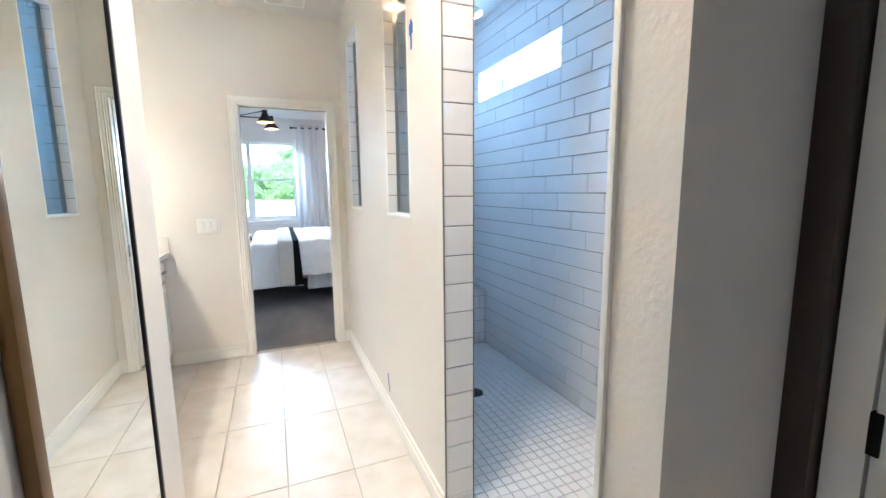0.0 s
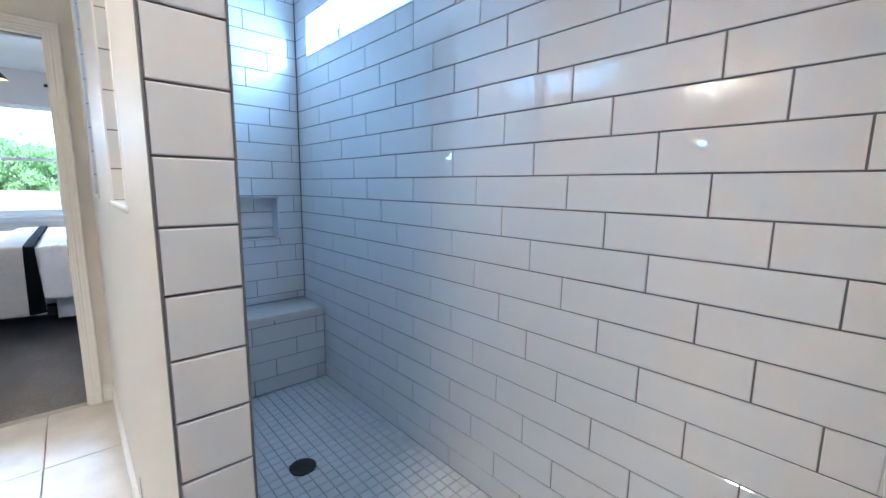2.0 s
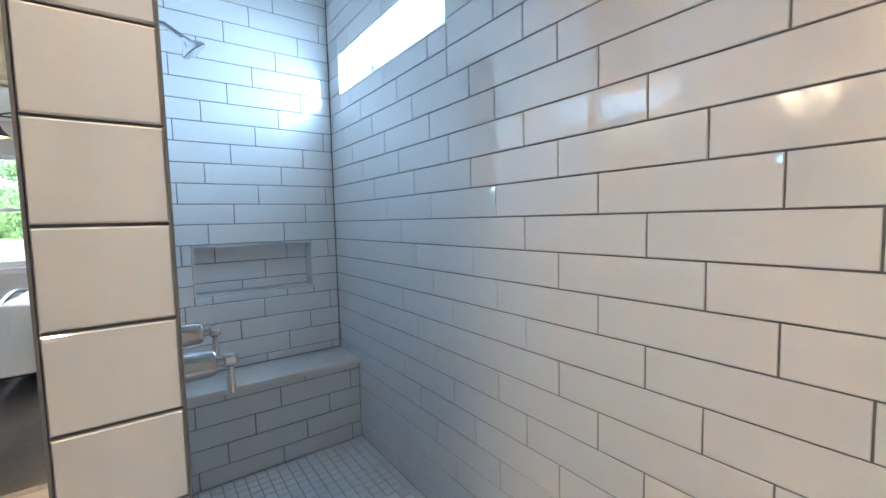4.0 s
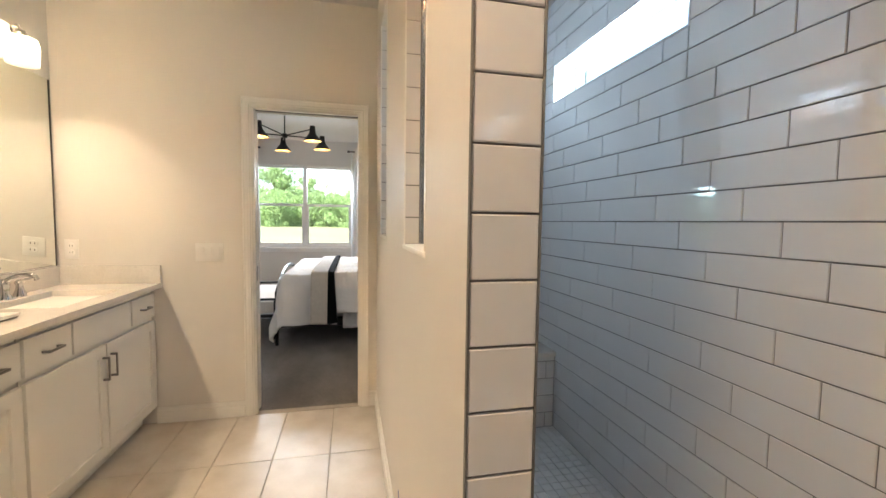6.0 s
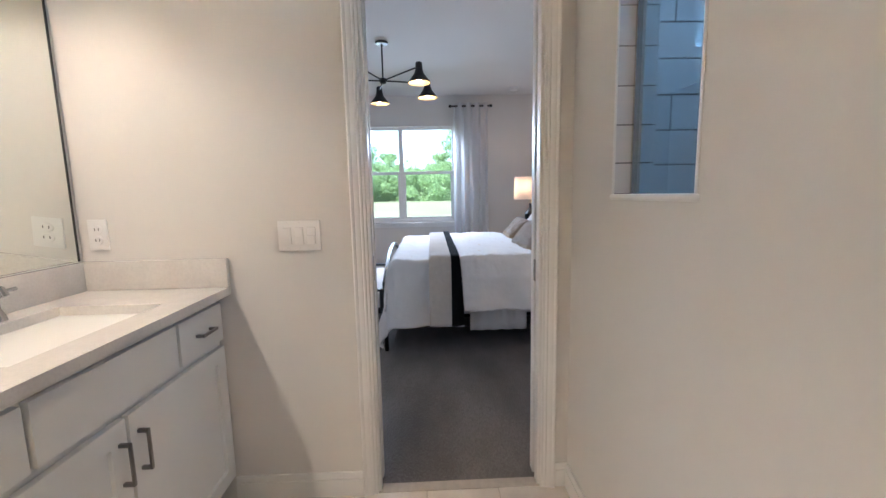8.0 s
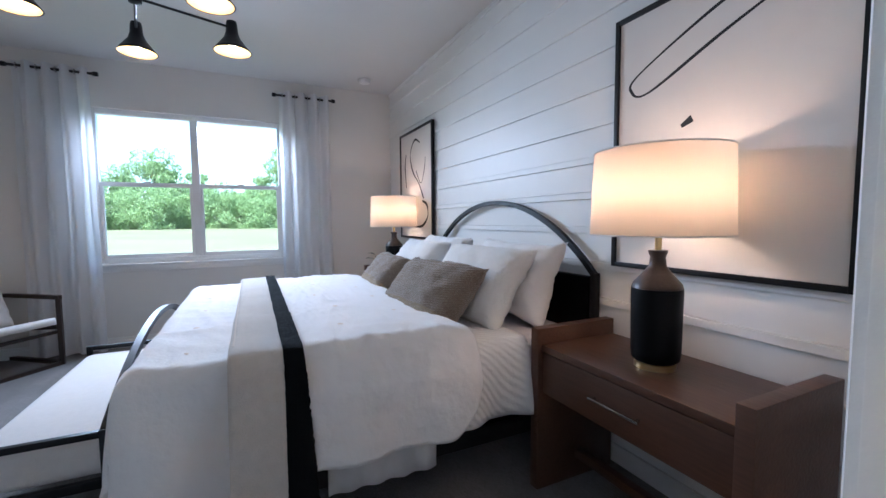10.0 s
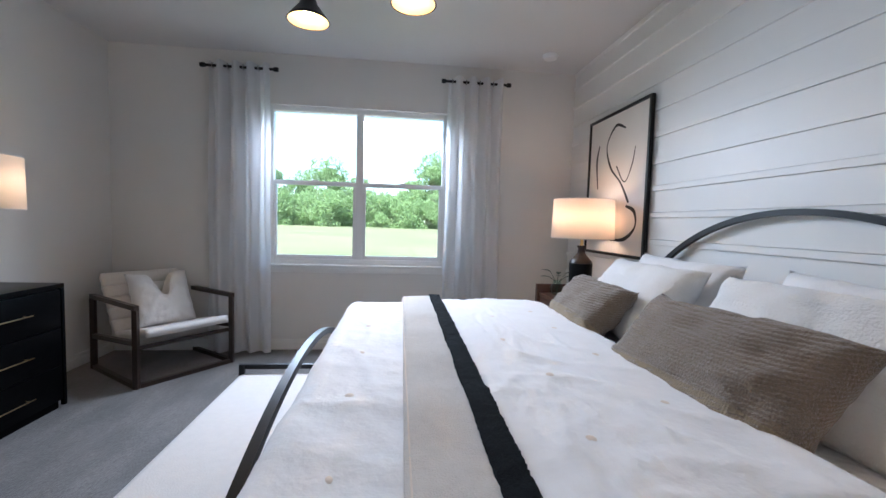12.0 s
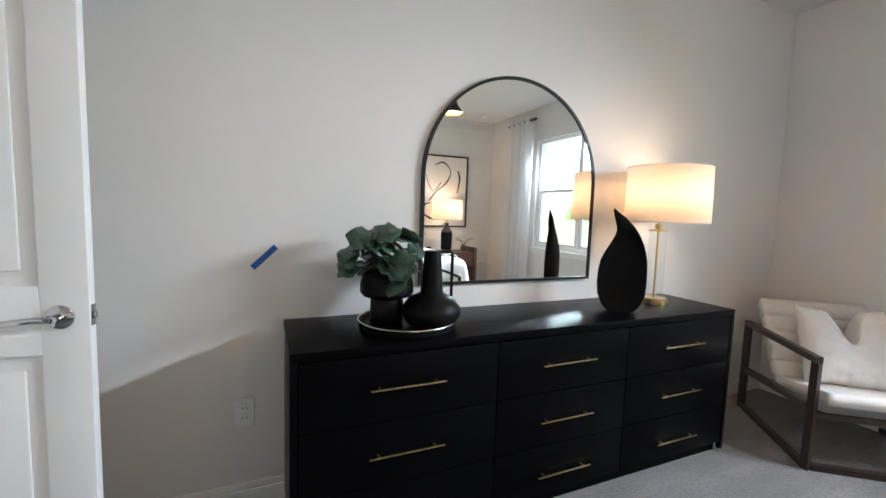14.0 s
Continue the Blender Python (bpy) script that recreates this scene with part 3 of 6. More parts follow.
def shower_valve(y, z, name="shower_valve"):
    t = thing(name, (XQ, y, z), "chrome lever shower valve on the tiled partition", "shower valve", "shower valves")
    m = Matrix.Translation((XQ + 0.001, y, z)) @ Matrix.Rotation(radians(90), 4, "Y")
    part("escutcheon", lathe([(0.056, 0), (0.056, 0.006), (0.050, 0.012), (0.040, 0.016)], 32, m=m), CHROME, t)
    part("body", lathe([(0.040, 0.016), (0.036, 0.030), (0.034, 0.082), (0.030, 0.092), (0.013, 0.096), (0.011, 0.112)], 28, m=m), CHROME, t)
    part("knob", lathe([(0.011, 0.112), (0.018, 0.115), (0.019, 0.138), (0.015, 0.143)], 20, m=m), CHROME, t)
    part("lever", lathe([(0.009, -0.088), (0.0105, -0.080), (0.0105, -0.050), (0.007, -0.015)], 16, m=pose(XQ + 0.128, y, z)), CHROME, t)
    return t


shower_valve(2.70, 0.972)
shower_valve(3.00, 0.985)

rain = thing("rain_shower", (XQ, 3.08, 2.5), "round brushed rain shower head on a wall arm", "shower head")
part("arm", tube([(XQ + 0.002, 3.1, 2.50), (2.66, 3.1, 2.52), (2.86, 3.1, 2.52), (2.93, 3.1, 2.49), (2.94, 3.1, 2.44)], 0.011, 10), CHROME, rain)
part("flange", lathe([(0.035, 0), (0.033, 0.008), (0.015, 0.012)], 20, m=Matrix.Translation((XQ + 0.001, 3.1, 2.5)) @ Matrix.Rotation(radians(90), 4, "Y")), CHROME, rain)
part("head", lathe([(0.02, 0.045), (0.03, 0.03), (0.085, 0.016), (0.102, 0.006), (0.102, -0.004), (0.094, -0.008)], 36, m=pose(2.94, 3.1, 2.41)), STEEL, rain)
for i in range(1, 5):
    for k in range(6 * i):
        a = 2 * math.pi * k / (6 * i)
        part("nozzle", lathe([(0.0035, -0.008), (0.0025, -0.011)], 6, m=pose(2.94 + 0.02 * i * math.cos(a), 3.1 + 0.02 * i * math.sin(a), 2.41)), DARK_SLOT, rain)
spray = thing("fixed_shower", (XQ, 3.45, 2.02), "chrome angled shower head on a short arm", "shower head")
part("arm", tube([(XQ + 0.002, 3.40, 2.07), (2.57, 3.40, 2.07), (2.635, 3.40, 2.03)], 0.010, 10), CHROME, spray)
part("head", lathe([(0.012, 0.05), (0.02, 0.03), (0.045, 0.008), (0.05, -0.004), (0.045, -0.008)], 28, m=Matrix.Translation((2.662, 3.40, 1.995)) @ Matrix.Rotation(radians(-40), 4, "Y")), CHROME, spray)

# ---- bathroom things ----
XC, XF = 1.034, 0.975


def bar_pull(name, parent, p, length, vertical=False, out=0.030, mat=None, axis=1):
    """A square bar pull centred at p on a front that faces +x."""
    x, y, z = p
    h = length / 2
    if vertical:
        b = boxes((x + out - 0.006, x + out, y - 0.005, y + 0.005, z - h, z + h), (x, x + out - 0.006, y - 0.005, y + 0.005, z - h, z - h + 0.010), (x, x + out - 0.006, y - 0.005, y + 0.005, z + h - 0.010, z + h), bevel=0.001)
    else:
        b = boxes((x + out - 0.006, x + out, y - h, y + h, z - 0.005, z + 0.005), (x, x + out - 0.006, y - h, y - h + 0.010, z - 0.005, z + 0.005), (x, x + out - 0.006, y + h - 0.010, y + h, z - 0.005, z + 0.005), bevel=0.001)
    return part(name, b, mat or PULL, parent)


def shaker(parent, y0, y1, z0, z1, x, pull=None):
    """A shaker door on a front that faces +x, with its handle."""
    w = 0.055
    bm = boxes((x, x + 0.019, y0, y1, z0, z1), bevel=0.0015)
    bm.faces.ensure_lookup_table()
    front = max(bm.faces, key=lambda f: f.calc_area() * (f.calc_center_median().x > x + 0.018))
    bmesh.ops.inset_region(bm, faces=[front], thickness=w, use_even_offset=True)
    bmesh.ops.inset_region(bm, faces=[front], thickness=0.0015, depth=0.0, use_even_offset=True)
    bmesh.ops.translate(bm, verts=front.verts, vec=(-0.010, 0, 0))
    d = part("door", bm, CABINET, parent)
    if pull is not None:
        bar_pull("handle", d, (x + 0.019, pull, z1 - 0.115), 0.12, True)
    return d


def drawer(parent, y0, y1, z0, z1, x, pull=0.11):
    d = part("drawer" if pull else "false_front", boxes((x, x + 0.019, y0, y1, z0, z1), bevel=0.002), CABINET, parent)
    if pull:
        bar_pull("handle", d, (x + 0.019, (y0 + y1) / 2, (z0 + z1) / 2), pull)
    return d


def vanity(y0, y1):
    t = thing("vanity_cabinet", (XF, y0, 0), "white shaker vanity cabinet with bar pulls", "cabinet", "vanity cabinets")
    part("body", boxes((0.489, XF, y0, y1, 0.10, 0.874), (0.489, XF - 0.07, y0, y1, 0.0, 0.0995)), CABINET, t)
    L = y1 - y0
    a, b = y0 + 0.006, y1 - 0.006
    drawer(t, a, a + 0.27, 0.70, 0.845, XF + 0.001, 0.095)
    drawer(t, a + 0.285, b - 0.285, 0.70, 0.845, XF + 0.001, 0)
    drawer(t, b - 0.27, b, 0.70, 0.845, XF + 0.001, 0.095)
    mid = (a + b) / 2
    shaker(t, a, mid - 0.006, 0.118, 0.675, XF + 0.001, mid - 0.035)
    shaker(t, mid + 0.006, b, 0.118, 0.675, XF + 0.001, mid + 0.035)
    return t


vanity(3.282, 4.352)
vanity(2.205, 3.275)
whole("side_panel", boxes((0.489, XF + 0.02, 2.03, 2.20, 0.0, 0.874), bevel=0.002), CABINET, "white vanity end filler panel against the wall", "cabinet")

SINKS = ((3.86, 0.25), (2.70, 0.25))
ys = [2.027]
for c, h in sorted(SINKS):
    ys += [c - h, c + h]
ys.append(YB - 0.001)
xs = (0.488, 0.60, 0.93, XC)
slab = bmesh.new()
vv = [[slab.verts.new((x, y, 0.906)) for y in ys] for x in xs]
cells = [slab.faces.new((vv[i][j], vv[i + 1][j], vv[i + 1][j + 1], vv[i][j + 1])) for i in range(3) for j in range(len(ys) - 1) if not (i == 1 and j % 2 == 1)]
low = bmesh.ops.extrude_face_region(slab, geom=cells)
bmesh.ops.translate(slab, verts=[v for v in low["geom"] if isinstance(v, bmesh.types.BMVert)], vec=(0, 0, -0.030))
counter = whole("countertop", slab, QUARTZ, "pale grey quartz vanity countertop with two undermount sinks", "countertop", smooth=None)
part("backsplash", boxes((0.488, 0.508, 2.03, YB - 0.023, 0.907, 1.018), bevel=0.002), QUARTZ, counter)
part("side_splash", boxes((0.488, XC, YB - 0.022, YB - 0.001, 0.907, 1.018), bevel=0.002), QUARTZ, counter)


def basin(c, h):
    def shape(u, v):
        x, y = 0.595 + 0.34 * u, c - h - 0.005 + (2 * h + 0.01) * v
        e = min(u, 1 - u, v, 1 - v)
        k = min(1.0, e / 0.13)
        return (x, y, 0.877 - 0.13 * (1 - (1 - k) ** 2.5))
    t = thing("sink", (0.77, c, 0.75), "white rectangular undermount sink", "sink", "sinks")
    part("bowl", grid(24, 30, shape), PLASTIC, t, thick=0.006, smooth=60)
    part("drain_ring", lathe([(0.024, 0), (0.024, 0.003), (0.016, 0.004)], 20, m=pose(0.75, c, 0.7475)), CHROME, t)


for c, h in SINKS:
    basin(c, h)


def faucet(c):
    t = thing("faucet", (0.555, c, 0.906), "polished chrome widespread faucet with two lever handles", "faucet", "faucets")
    x = 0.555
    part("spout_base", lathe([(0.028, 0.001), (0.026, 0.01), (0.017, 0.03), (0.020, 0.06), (0.022, 0.075), (0.014, 0.085), (0.012, 0.1)], 24, m=pose(x, c, 0.906)), CHROME, t)
    part("spout", tube([(x, c, 0.985), (x + 0.02, c, 1.005), (x + 0.06, c, 1.022), (x + 0.10, c, 1.026), (x + 0.128, c, 1.018), (x + 0.136, c, 1.000)], 0.011, 12), CHROME, t)
    part("lift_rod", tube([(x - 0.018, c, 0.985), (x - 0.018, c, 1.05)], 0.003), CHROME, t)
    part("lift_knob", lathe([(0.004, 1.05), (0.009, 1.055), (0.009, 1.060), (0.003, 1.065)], 12, m=pose(x - 0.018, c, 0)), CHROME, t)
    for s in (-1, 1):
        y = c + s * 0.095
        h = part("handle", lathe([(0.028, 0.001), (0.026, 0.012), (0.017, 0.035), (0.014, 0.055), (0.020, 0.068), (0.016, 0.078), (0.007, 0.084)], 24, m=pose(x, y, 0.906)), CHROME, t)
        part("lever", tube([(x, y, 0.980), (x + 0.01, y + s * 0.03, 0.988), (x + 0.012, y + s * 0.062, 0.990)], 0.006, 8), CHROME, h)


for c, h in SINKS:
    faucet(c)

tray = thing("vanity_tray", (0.80, 3.23, 0.906), "cream rectangular tray with a dark base on the counter", "tray")
part("base", boxes((0.665, 0.895, 3.02, 3.42, 0.907, 0.913), bevel=0.002), DARK_WOOD, tray)
part("top", boxes((0.660, 0.900, 3.015, 3.425, 0.914, 0.928), bevel=0.004), TRIM, tray)

vm = thing("vanity_mirror", (0.488, 3.2, 1.02), "large frameless mirror above the vanity backsplash", "mirror")
part("glass", boxes((0.489, 0.494, 2.11, 4.335, 1.021, 2.098), bevel=0.001), MIRROR, vm)
part("edge", boxes((0.489, 0.496, 4.335, 4.341, 1.021, 2.098), bevel=0.0008), DARK_SLOT, vm)
for y in (2.6, 3.2, 3.95):
    part("clip", boxes((0.490, 0.499, y - 0.012, y + 0.012, 2.092, 2.106), bevel=0.002), CHROME, vm)


def vanity_light(c):
    t = thing("vanity_light", (0.488, c, 2.2), "three-shade frosted glass vanity light, lit warm", "wall light", "vanity lights")
    part("backplate", boxes((0.488, 0.510, c - 0.10, c + 0.10, 2.17, 2.27), bevel=0.006), STEEL, t)
    part("bar", boxes((0.510, 0.535, c - 0.24, c + 0.24, 2.235, 2.255), bevel=0.003), STEEL, t)
    for s in (-1, 0, 1):
        y = c + s * 0.19
        part("arm", tube([(0.535, y, 2.245), (0.59, y, 2.250), (0.60, y, 2.225)], 0.008, 8), STEEL, t)
        part("socket", lathe([(0.020, 0), (0.026, 0.02), (0.018, 0.035)], 16, m=pose(0.60, y, 2.195)), STEEL, t)
        sh = part("shade", lathe([(0.062, -0.135), (0.066, -0.05), (0.060, -0.01), (0.026, 0.0)], 28, m=pose(0.60, y, 2.2), cap=False), FROST, t, "frosted white glass shade", thick=0.003)
        part("bulb", lathe([(0.004, -0.095), (0.020, -0.085), (0.027, -0.062), (0.018, -0.035), (0.012, -0.015)], 16, m=pose(0.60, y, 2.2)), BULB, t)
        lamp("vanity_bulb", "POINT", (0.60, y, 2.125), 7.2, (1.0, 0.80, 0.58), 0.03)


vanity_light(3.79)
vanity_light(2.55)

# switches, outlets
def plate(name, x0, x1, z0, z1, y, kind, label):
    t = thing(name, (x0, y, z0), label, kind)
    part("cover", boxes((x0, x1, y - 0.006, y - 0.0005, z0, z1), bevel=0.002), PLASTIC, t)
    return t


sw = plate("light_switch", 1.231, 1.393, 1.040, 1.157, YB, "light switch", "white three-gang rocker switch plate on the wall")
for k in range(3):
    c = 1.231 + 0.0355 + 0.046 * k
    part("rocker", boxes((c - 0.0165, c + 0.0165, YB - 0.010, YB - 0.0065, 1.063, 1.130), bevel=0.002), PLASTIC, sw)
    part("paddle", boxes((c - 0.014, c + 0.014, YB - 0.0135, YB - 0.0105, 1.065 if k == 2 else 1.095, 1.098 if k == 2 else 1.128), bevel=0.0015), PLASTIC, sw)

    for z in (1.050, 1.147):
        part("screw", lathe([(0.003, 0), (0.0026, 0.0012), (0.0008, 0.0014)], 10, m=Matrix.Translation((c, YB - 0.0061, z)) @ Matrix.Rotation(radians(90), 4, "X")), PLASTIC, sw)


def outlet_n(x, z):
    o = plate("wall_outlet", x - 0.036, x + 0.036, z - 0.058, z + 0.058, YB, "outlet", "white duplex outlet plate beside the mirror")
    for dz in (-0.02, 0.02):
        part("socket", lathe([(0.017, 0), (0.016, 0.003)], 20, m=Matrix.Translation((x, YB - 0.0065, z + dz)) @ Matrix.Rotation(radians(90), 4, "X")), PLASTIC, o)
        part("slots", boxes((x - 0.008, x - 0.006, YB - 0.0110, YB - 0.0098, z + dz - 0.004, z + dz + 0.006), (x + 0.006, x + 0.008, YB - 0.0110, YB - 0.0098, z + dz - 0.004, z + dz + 0.006)), DARK_SLOT, o)


outlet_n(0.562, 1.118)

vent = thing("ceiling_vent", (1.95, 4.1, H), "white metal ceiling register above the doorway", "vent")
part("frame", boxes((1.82, 2.10, 4.00, 4.02, H - 0.012, H - 0.001), (1.82, 2.10, 4.16, 4.18, H - 0.012, H - 0.001), (1.82, 1.84, 4.02, 4.16, H - 0.012, H - 0.001), (2.08, 2.10, 4.02, 4.16, H - 0.012, H - 0.001), bevel=0.002), PLASTIC, vent)
part("backing", boxes((1.84, 2.08, 4.02, 4.16, H - 0.003, H - 0.001)), DARK_SLOT, vent)
for k in range(7):
    part("slat", boxes((1.84, 2.08, 4.028 + 0.02 * k, 4.034 + 0.02 * k, H - 0.011, H - 0.004)), PLASTIC, vent)

# painter's tape
whole("painter_tape", boxes((XP - 0.0012, XP - 0.0004, 2.432, 2.452, 1.94, 2.06), (XP - 0.0012, XP - 0.0004, 2.418, 2.432, 2.00, 2.045), (XP - 0.0012, XP - 0.0004, 2.452, 2.466, 2.00, 2.045)), TAPE, "arrow of blue painter's tape on the cream wall", "tape", smooth=None)
bm = bmesh.new()
box(bm, -0.0004, 0.0004, -0.01, 0.01, -0.055, 0.055, m=Matrix.Translation((XP - 0.0010, 3.0, 0.20)) @ Matrix.Rotation(radians(-18), 4, "X"))
whole("painter_tape", bm, TAPE, "short strip of blue painter's tape low on the wall", "tape", smooth=None)

# floor mirror on the closet wall
fm = thing("floor_mirror", (1.50, 1.6, 0), "tall floor mirror in a slim dark gold frame", "mirror")
part("glass", boxes((1.500, 1.504, 1.325, 1.776, 0.03, 2.35)), MIRROR, fm)
part("frame", boxes((1.494, 1.512, 1.300, 1.325, 0.0, 2.38), bevel=0.004), GOLD_FRAME, fm, "dull gold frame side")
part("frame", boxes((1.494, 1.508, 1.776, 1.790, 0.0, 2.38), bevel=0.003), BLACK, fm, "slim black frame side")
part("frame", boxes((1.494, 1.510, 1.325, 1.776, 0.0, 0.03), (1.494, 1.510, 1.325, 1.776, 2.35, 2.38), bevel=0.003), BLACK, fm)

# plant at the vanity's middle
vp = thing("vanity_plant", (0.60, 3.24, 0.906), "dark-leaved plant in a small black pot on the counter", "plant")
part("pot", lathe([(0.035, 0.001), (0.05, 0.02), (0.055, 0.09), (0.045, 0.10)], 24, m=pose(0.60, 3.24, 0.906)), MATT_BLACK, vp)
for k in range(9):
    a = k * 0.7
    bm = bmesh.new()
    d = Vector((0.22 * math.cos(a) + 0.1, 0.55 * math.sin(a), 1.0)).normalized()
    rows = []
    for q in range(7):
        u = q / 6
        w = 0.016 * math.sin(math.pi * min(1, 0.1 + 0.9 * u)) + 0.001
        c = Vector((0.60, 3.24, 0.99)) + d * 0.30 * u + Vector((0.2 * math.cos(a) + 0.12, 0.8 * math.sin(a), -0.35)) * 0.15 * u * u
        t = Vector((-math.sin(a), math.cos(a), 0))
        rows.append([bm.verts.new(c - t * w), bm.verts.new(c + t * w)])
    for r0, r1 in zip(rows, rows[1:]):
        bm.faces.new((r0[0], r0[1], r1[1], r1[0]))
    part("leaf", bm, LEAF, vp, thick=0.002)

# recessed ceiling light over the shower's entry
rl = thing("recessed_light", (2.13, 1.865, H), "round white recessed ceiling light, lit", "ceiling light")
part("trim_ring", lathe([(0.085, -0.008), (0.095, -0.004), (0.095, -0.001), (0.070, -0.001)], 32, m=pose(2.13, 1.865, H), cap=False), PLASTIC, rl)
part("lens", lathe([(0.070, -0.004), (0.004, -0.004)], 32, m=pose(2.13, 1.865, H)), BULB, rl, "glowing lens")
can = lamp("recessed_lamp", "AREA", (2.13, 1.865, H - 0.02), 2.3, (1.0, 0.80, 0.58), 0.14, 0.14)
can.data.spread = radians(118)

# ---- bed ----
BX0, BX1, BY0, BY1, BT = 1.50, 3.40, 5.915, 7.785, 0.70


def arch(y0, y1, z0, z1, n=36):
    half, rise = (y1 - y0) / 2, z1 - z0
    r = (half * half + rise * rise) / (2 * rise)
    a = math.asin(half / r)
    cy, cz = (y0 + y1) / 2, z1 - r
    return [(cy + r * math.sin(-a + 2 * a * k / n), cz + r * math.cos(-a + 2 * a * k / n)) for k in range(n + 1)]


bed = thing("bed", (2.4, 6.8, 0), "black metal bed with an arched headboard and white bedding", "bed")
part("headboard_arch", tube([(3.452, y, z) for y, z in arch(5.90, 7.80, 0.935, 1.335)], 0.0135, square=True), BLACK, bed)
for y in (5.90, 7.80):
    part("post", boxes((3.437, 3.473, y - 0.018, y + 0.018, 0.0, 0.945), bevel=0.004), BLACK, bed)
part("headboard_panel", boxes((3.425, 3.470, 5.92, 7.78, 0.20, 0.925), bevel=0.008), BLACK_WOOD, bed, "black headboard panel")
part("footboard_arch", tube([(1.45, y, z) for y, z in arch(5.96, 7.74, 0.56, 0.755)], 0.0135, square=True), BLACK, bed)
for y in (5.96, 7.74):
    part("post", boxes((1.434, 1.466, y - 0.016, y + 0.016, 0.0, 0.57), bevel=0.004), BLACK, bed)
part("rail", boxes((1.447, 3.436, BY0, BY0 + 0.03, 0.20, 0.27), bevel=0.004), BLACK, bed)
part("rail", boxes((1.447, 3.436, BY1 - 0.03, BY1, 0.20, 0.27), bevel=0.004), BLACK, bed)
part("rail", boxes((1.447, 1.475, BY0 + 0.03, BY1 - 0.03, 0.20, 0.27), bevel=0.004), BLACK, bed)
for x in (1.6, 2.4, 3.2):
    part("centre_leg", boxes((x - 0.02, x + 0.02, 6.78, 6.82, 0.0, 0.2), bevel=0.003), BLACK, bed)
part("base", boxes((1.48, 3.42, BY0 + 0.035, BY1 - 0.035, 0.20, 0.28), bevel=0.01), BLACK_WOOD, bed)
whole("mattress", boxes((1.49, 3.415, BY0 + 0.01, BY1 - 0.01, 0.285, 0.655), bevel=0.05), SHEET, "mattress in a grey-white fitted sheet", "mattress", smooth=60)


def drape(a0, a1, b0, b1, top, x_edge, y0, y1, nu, nv, puff, wrinkle, seed, flare=0.06, dip=0.0):
    """Cloth laid over the bed: a runs along the bed, b across it; what passes the edges hangs down."""
    def shape(u, v):
        a, b = a0 + (a1 - a0) * u, b0 + (b1 - b0) * v
        dx, dy, sy = max(0.0, x_edge - a), max(0.0, y0 - b, b - y1), (-1 if b < y0 else 1)
        fall = math.hypot(dx, dy)
        r = 0.07
        drop = fall - r * (1 - math.exp(-fall / r)) if fall else 0.0
        run = fall - drop
        ux, uy = (dx / fall, dy / fall) if fall else (0.0, 0.0)
        x = max(a, x_edge) - ux * (run + flare * drop * 2.6 * uy)
        y = min(max(b, y0), y1) + sy * uy * (run + flare * drop)
        q = Vector((a * 3.1, b * 3.1, seed))
        fine = noise.noise(Vector((a * 11 + b * 5, b * 16 - a * 9, seed + 21)))
        w = noise.noise(q) * 0.6 + noise.noise(q * 2.7) * 0.35 + noise.noise(Vector((a * 14, b * 6, seed))) * 0.16
        edge = 1 - math.exp(-((a - a0) * (a1 - a) * 60 + 0.0)) if dip == 0 else 1
        crease = (1 - abs(noise.noise(Vector((a * 5.5, b * 2.2, seed + 3))))) ** 6 + 0.7 * (1 - abs(noise.noise(Vector((a * 3.0 + b * 5.0, b * 2.0 - a, seed + 9))))) ** 7
        z = top - drop + wrinkle * w + 0.22 * wrinkle * (1 - abs(fine)) ** 4 + 0.8 * wrinkle * crease + puff * edge * (1 if fall == 0 else math.exp(-fall * 6))
        if drop > 0.02:
            fold = 0.030 * math.sin((a if dy > dx else b) * 17 + 3 * noise.noise(Vector((a * 2, b * 2, seed)))) * min(1, drop * 3.5)
            x += -ux * fold
            y += sy * uy * fold
        return (x, y, max(z, 0.02 + 0.01 * w))
    return grid(nu, nv, shape)


cov = whole("coverlet", drape(2.55, 3.02, BY0 - 0.40, BY1 + 0.40, 0.672, 1.0, BY0, BY1, 16, 70, 0.0, 0.006, 3.0, 0.02), QUILT, "white quilted coverlet folded across the bed", "bedspread", smooth=80, thick=0.008)
skirt = whole("bed_skirt", grid(40, 4, lambda u, v: (2.12 + 0.45 * u, BY0 - 0.012 + 0.008 * math.sin(u * 26), 0.37 - 0.20 * v)), LINEN, "white bed skirt hanging below the duvet", "bed skirt", smooth=80, thick=0.004)
duvet = whole("duvet", drape(1.08, 2.06, BY0 - 0.54, BY1 + 0.50, 0.709, BX0 + 0.045, BY0, BY1, 84, 170, 0.028, 0.009, 1.0, 0.10), LINEN, "rumpled white duvet hanging over the foot of the bed", "duvet", smooth=80, thick=0.02)


def on_top(ob, x, y):
    """The cloth's height at a place on the bed."""
    return min(ob.data.vertices, key=lambda v: (v.co.x - x) ** 2 + (v.co.y - y) ** 2 - 0.01 * v.co.z).co.z


def tufts(ob, places):
    for x, y in places:
        z = on_top(ob, x, y) + 0.010
        part("tuft", lathe([(0.013, 0.0), (0.009, 0.0012), (0.003, 0.002)], 10, m=pose(x, y, z, 4, -6, 20 * x)), STITCH, ob, "small tan stitched tuft")


tufts(duvet, [(1.66, y) for y in (6.05, 6.42, 6.80, 7.2, 7.55)])


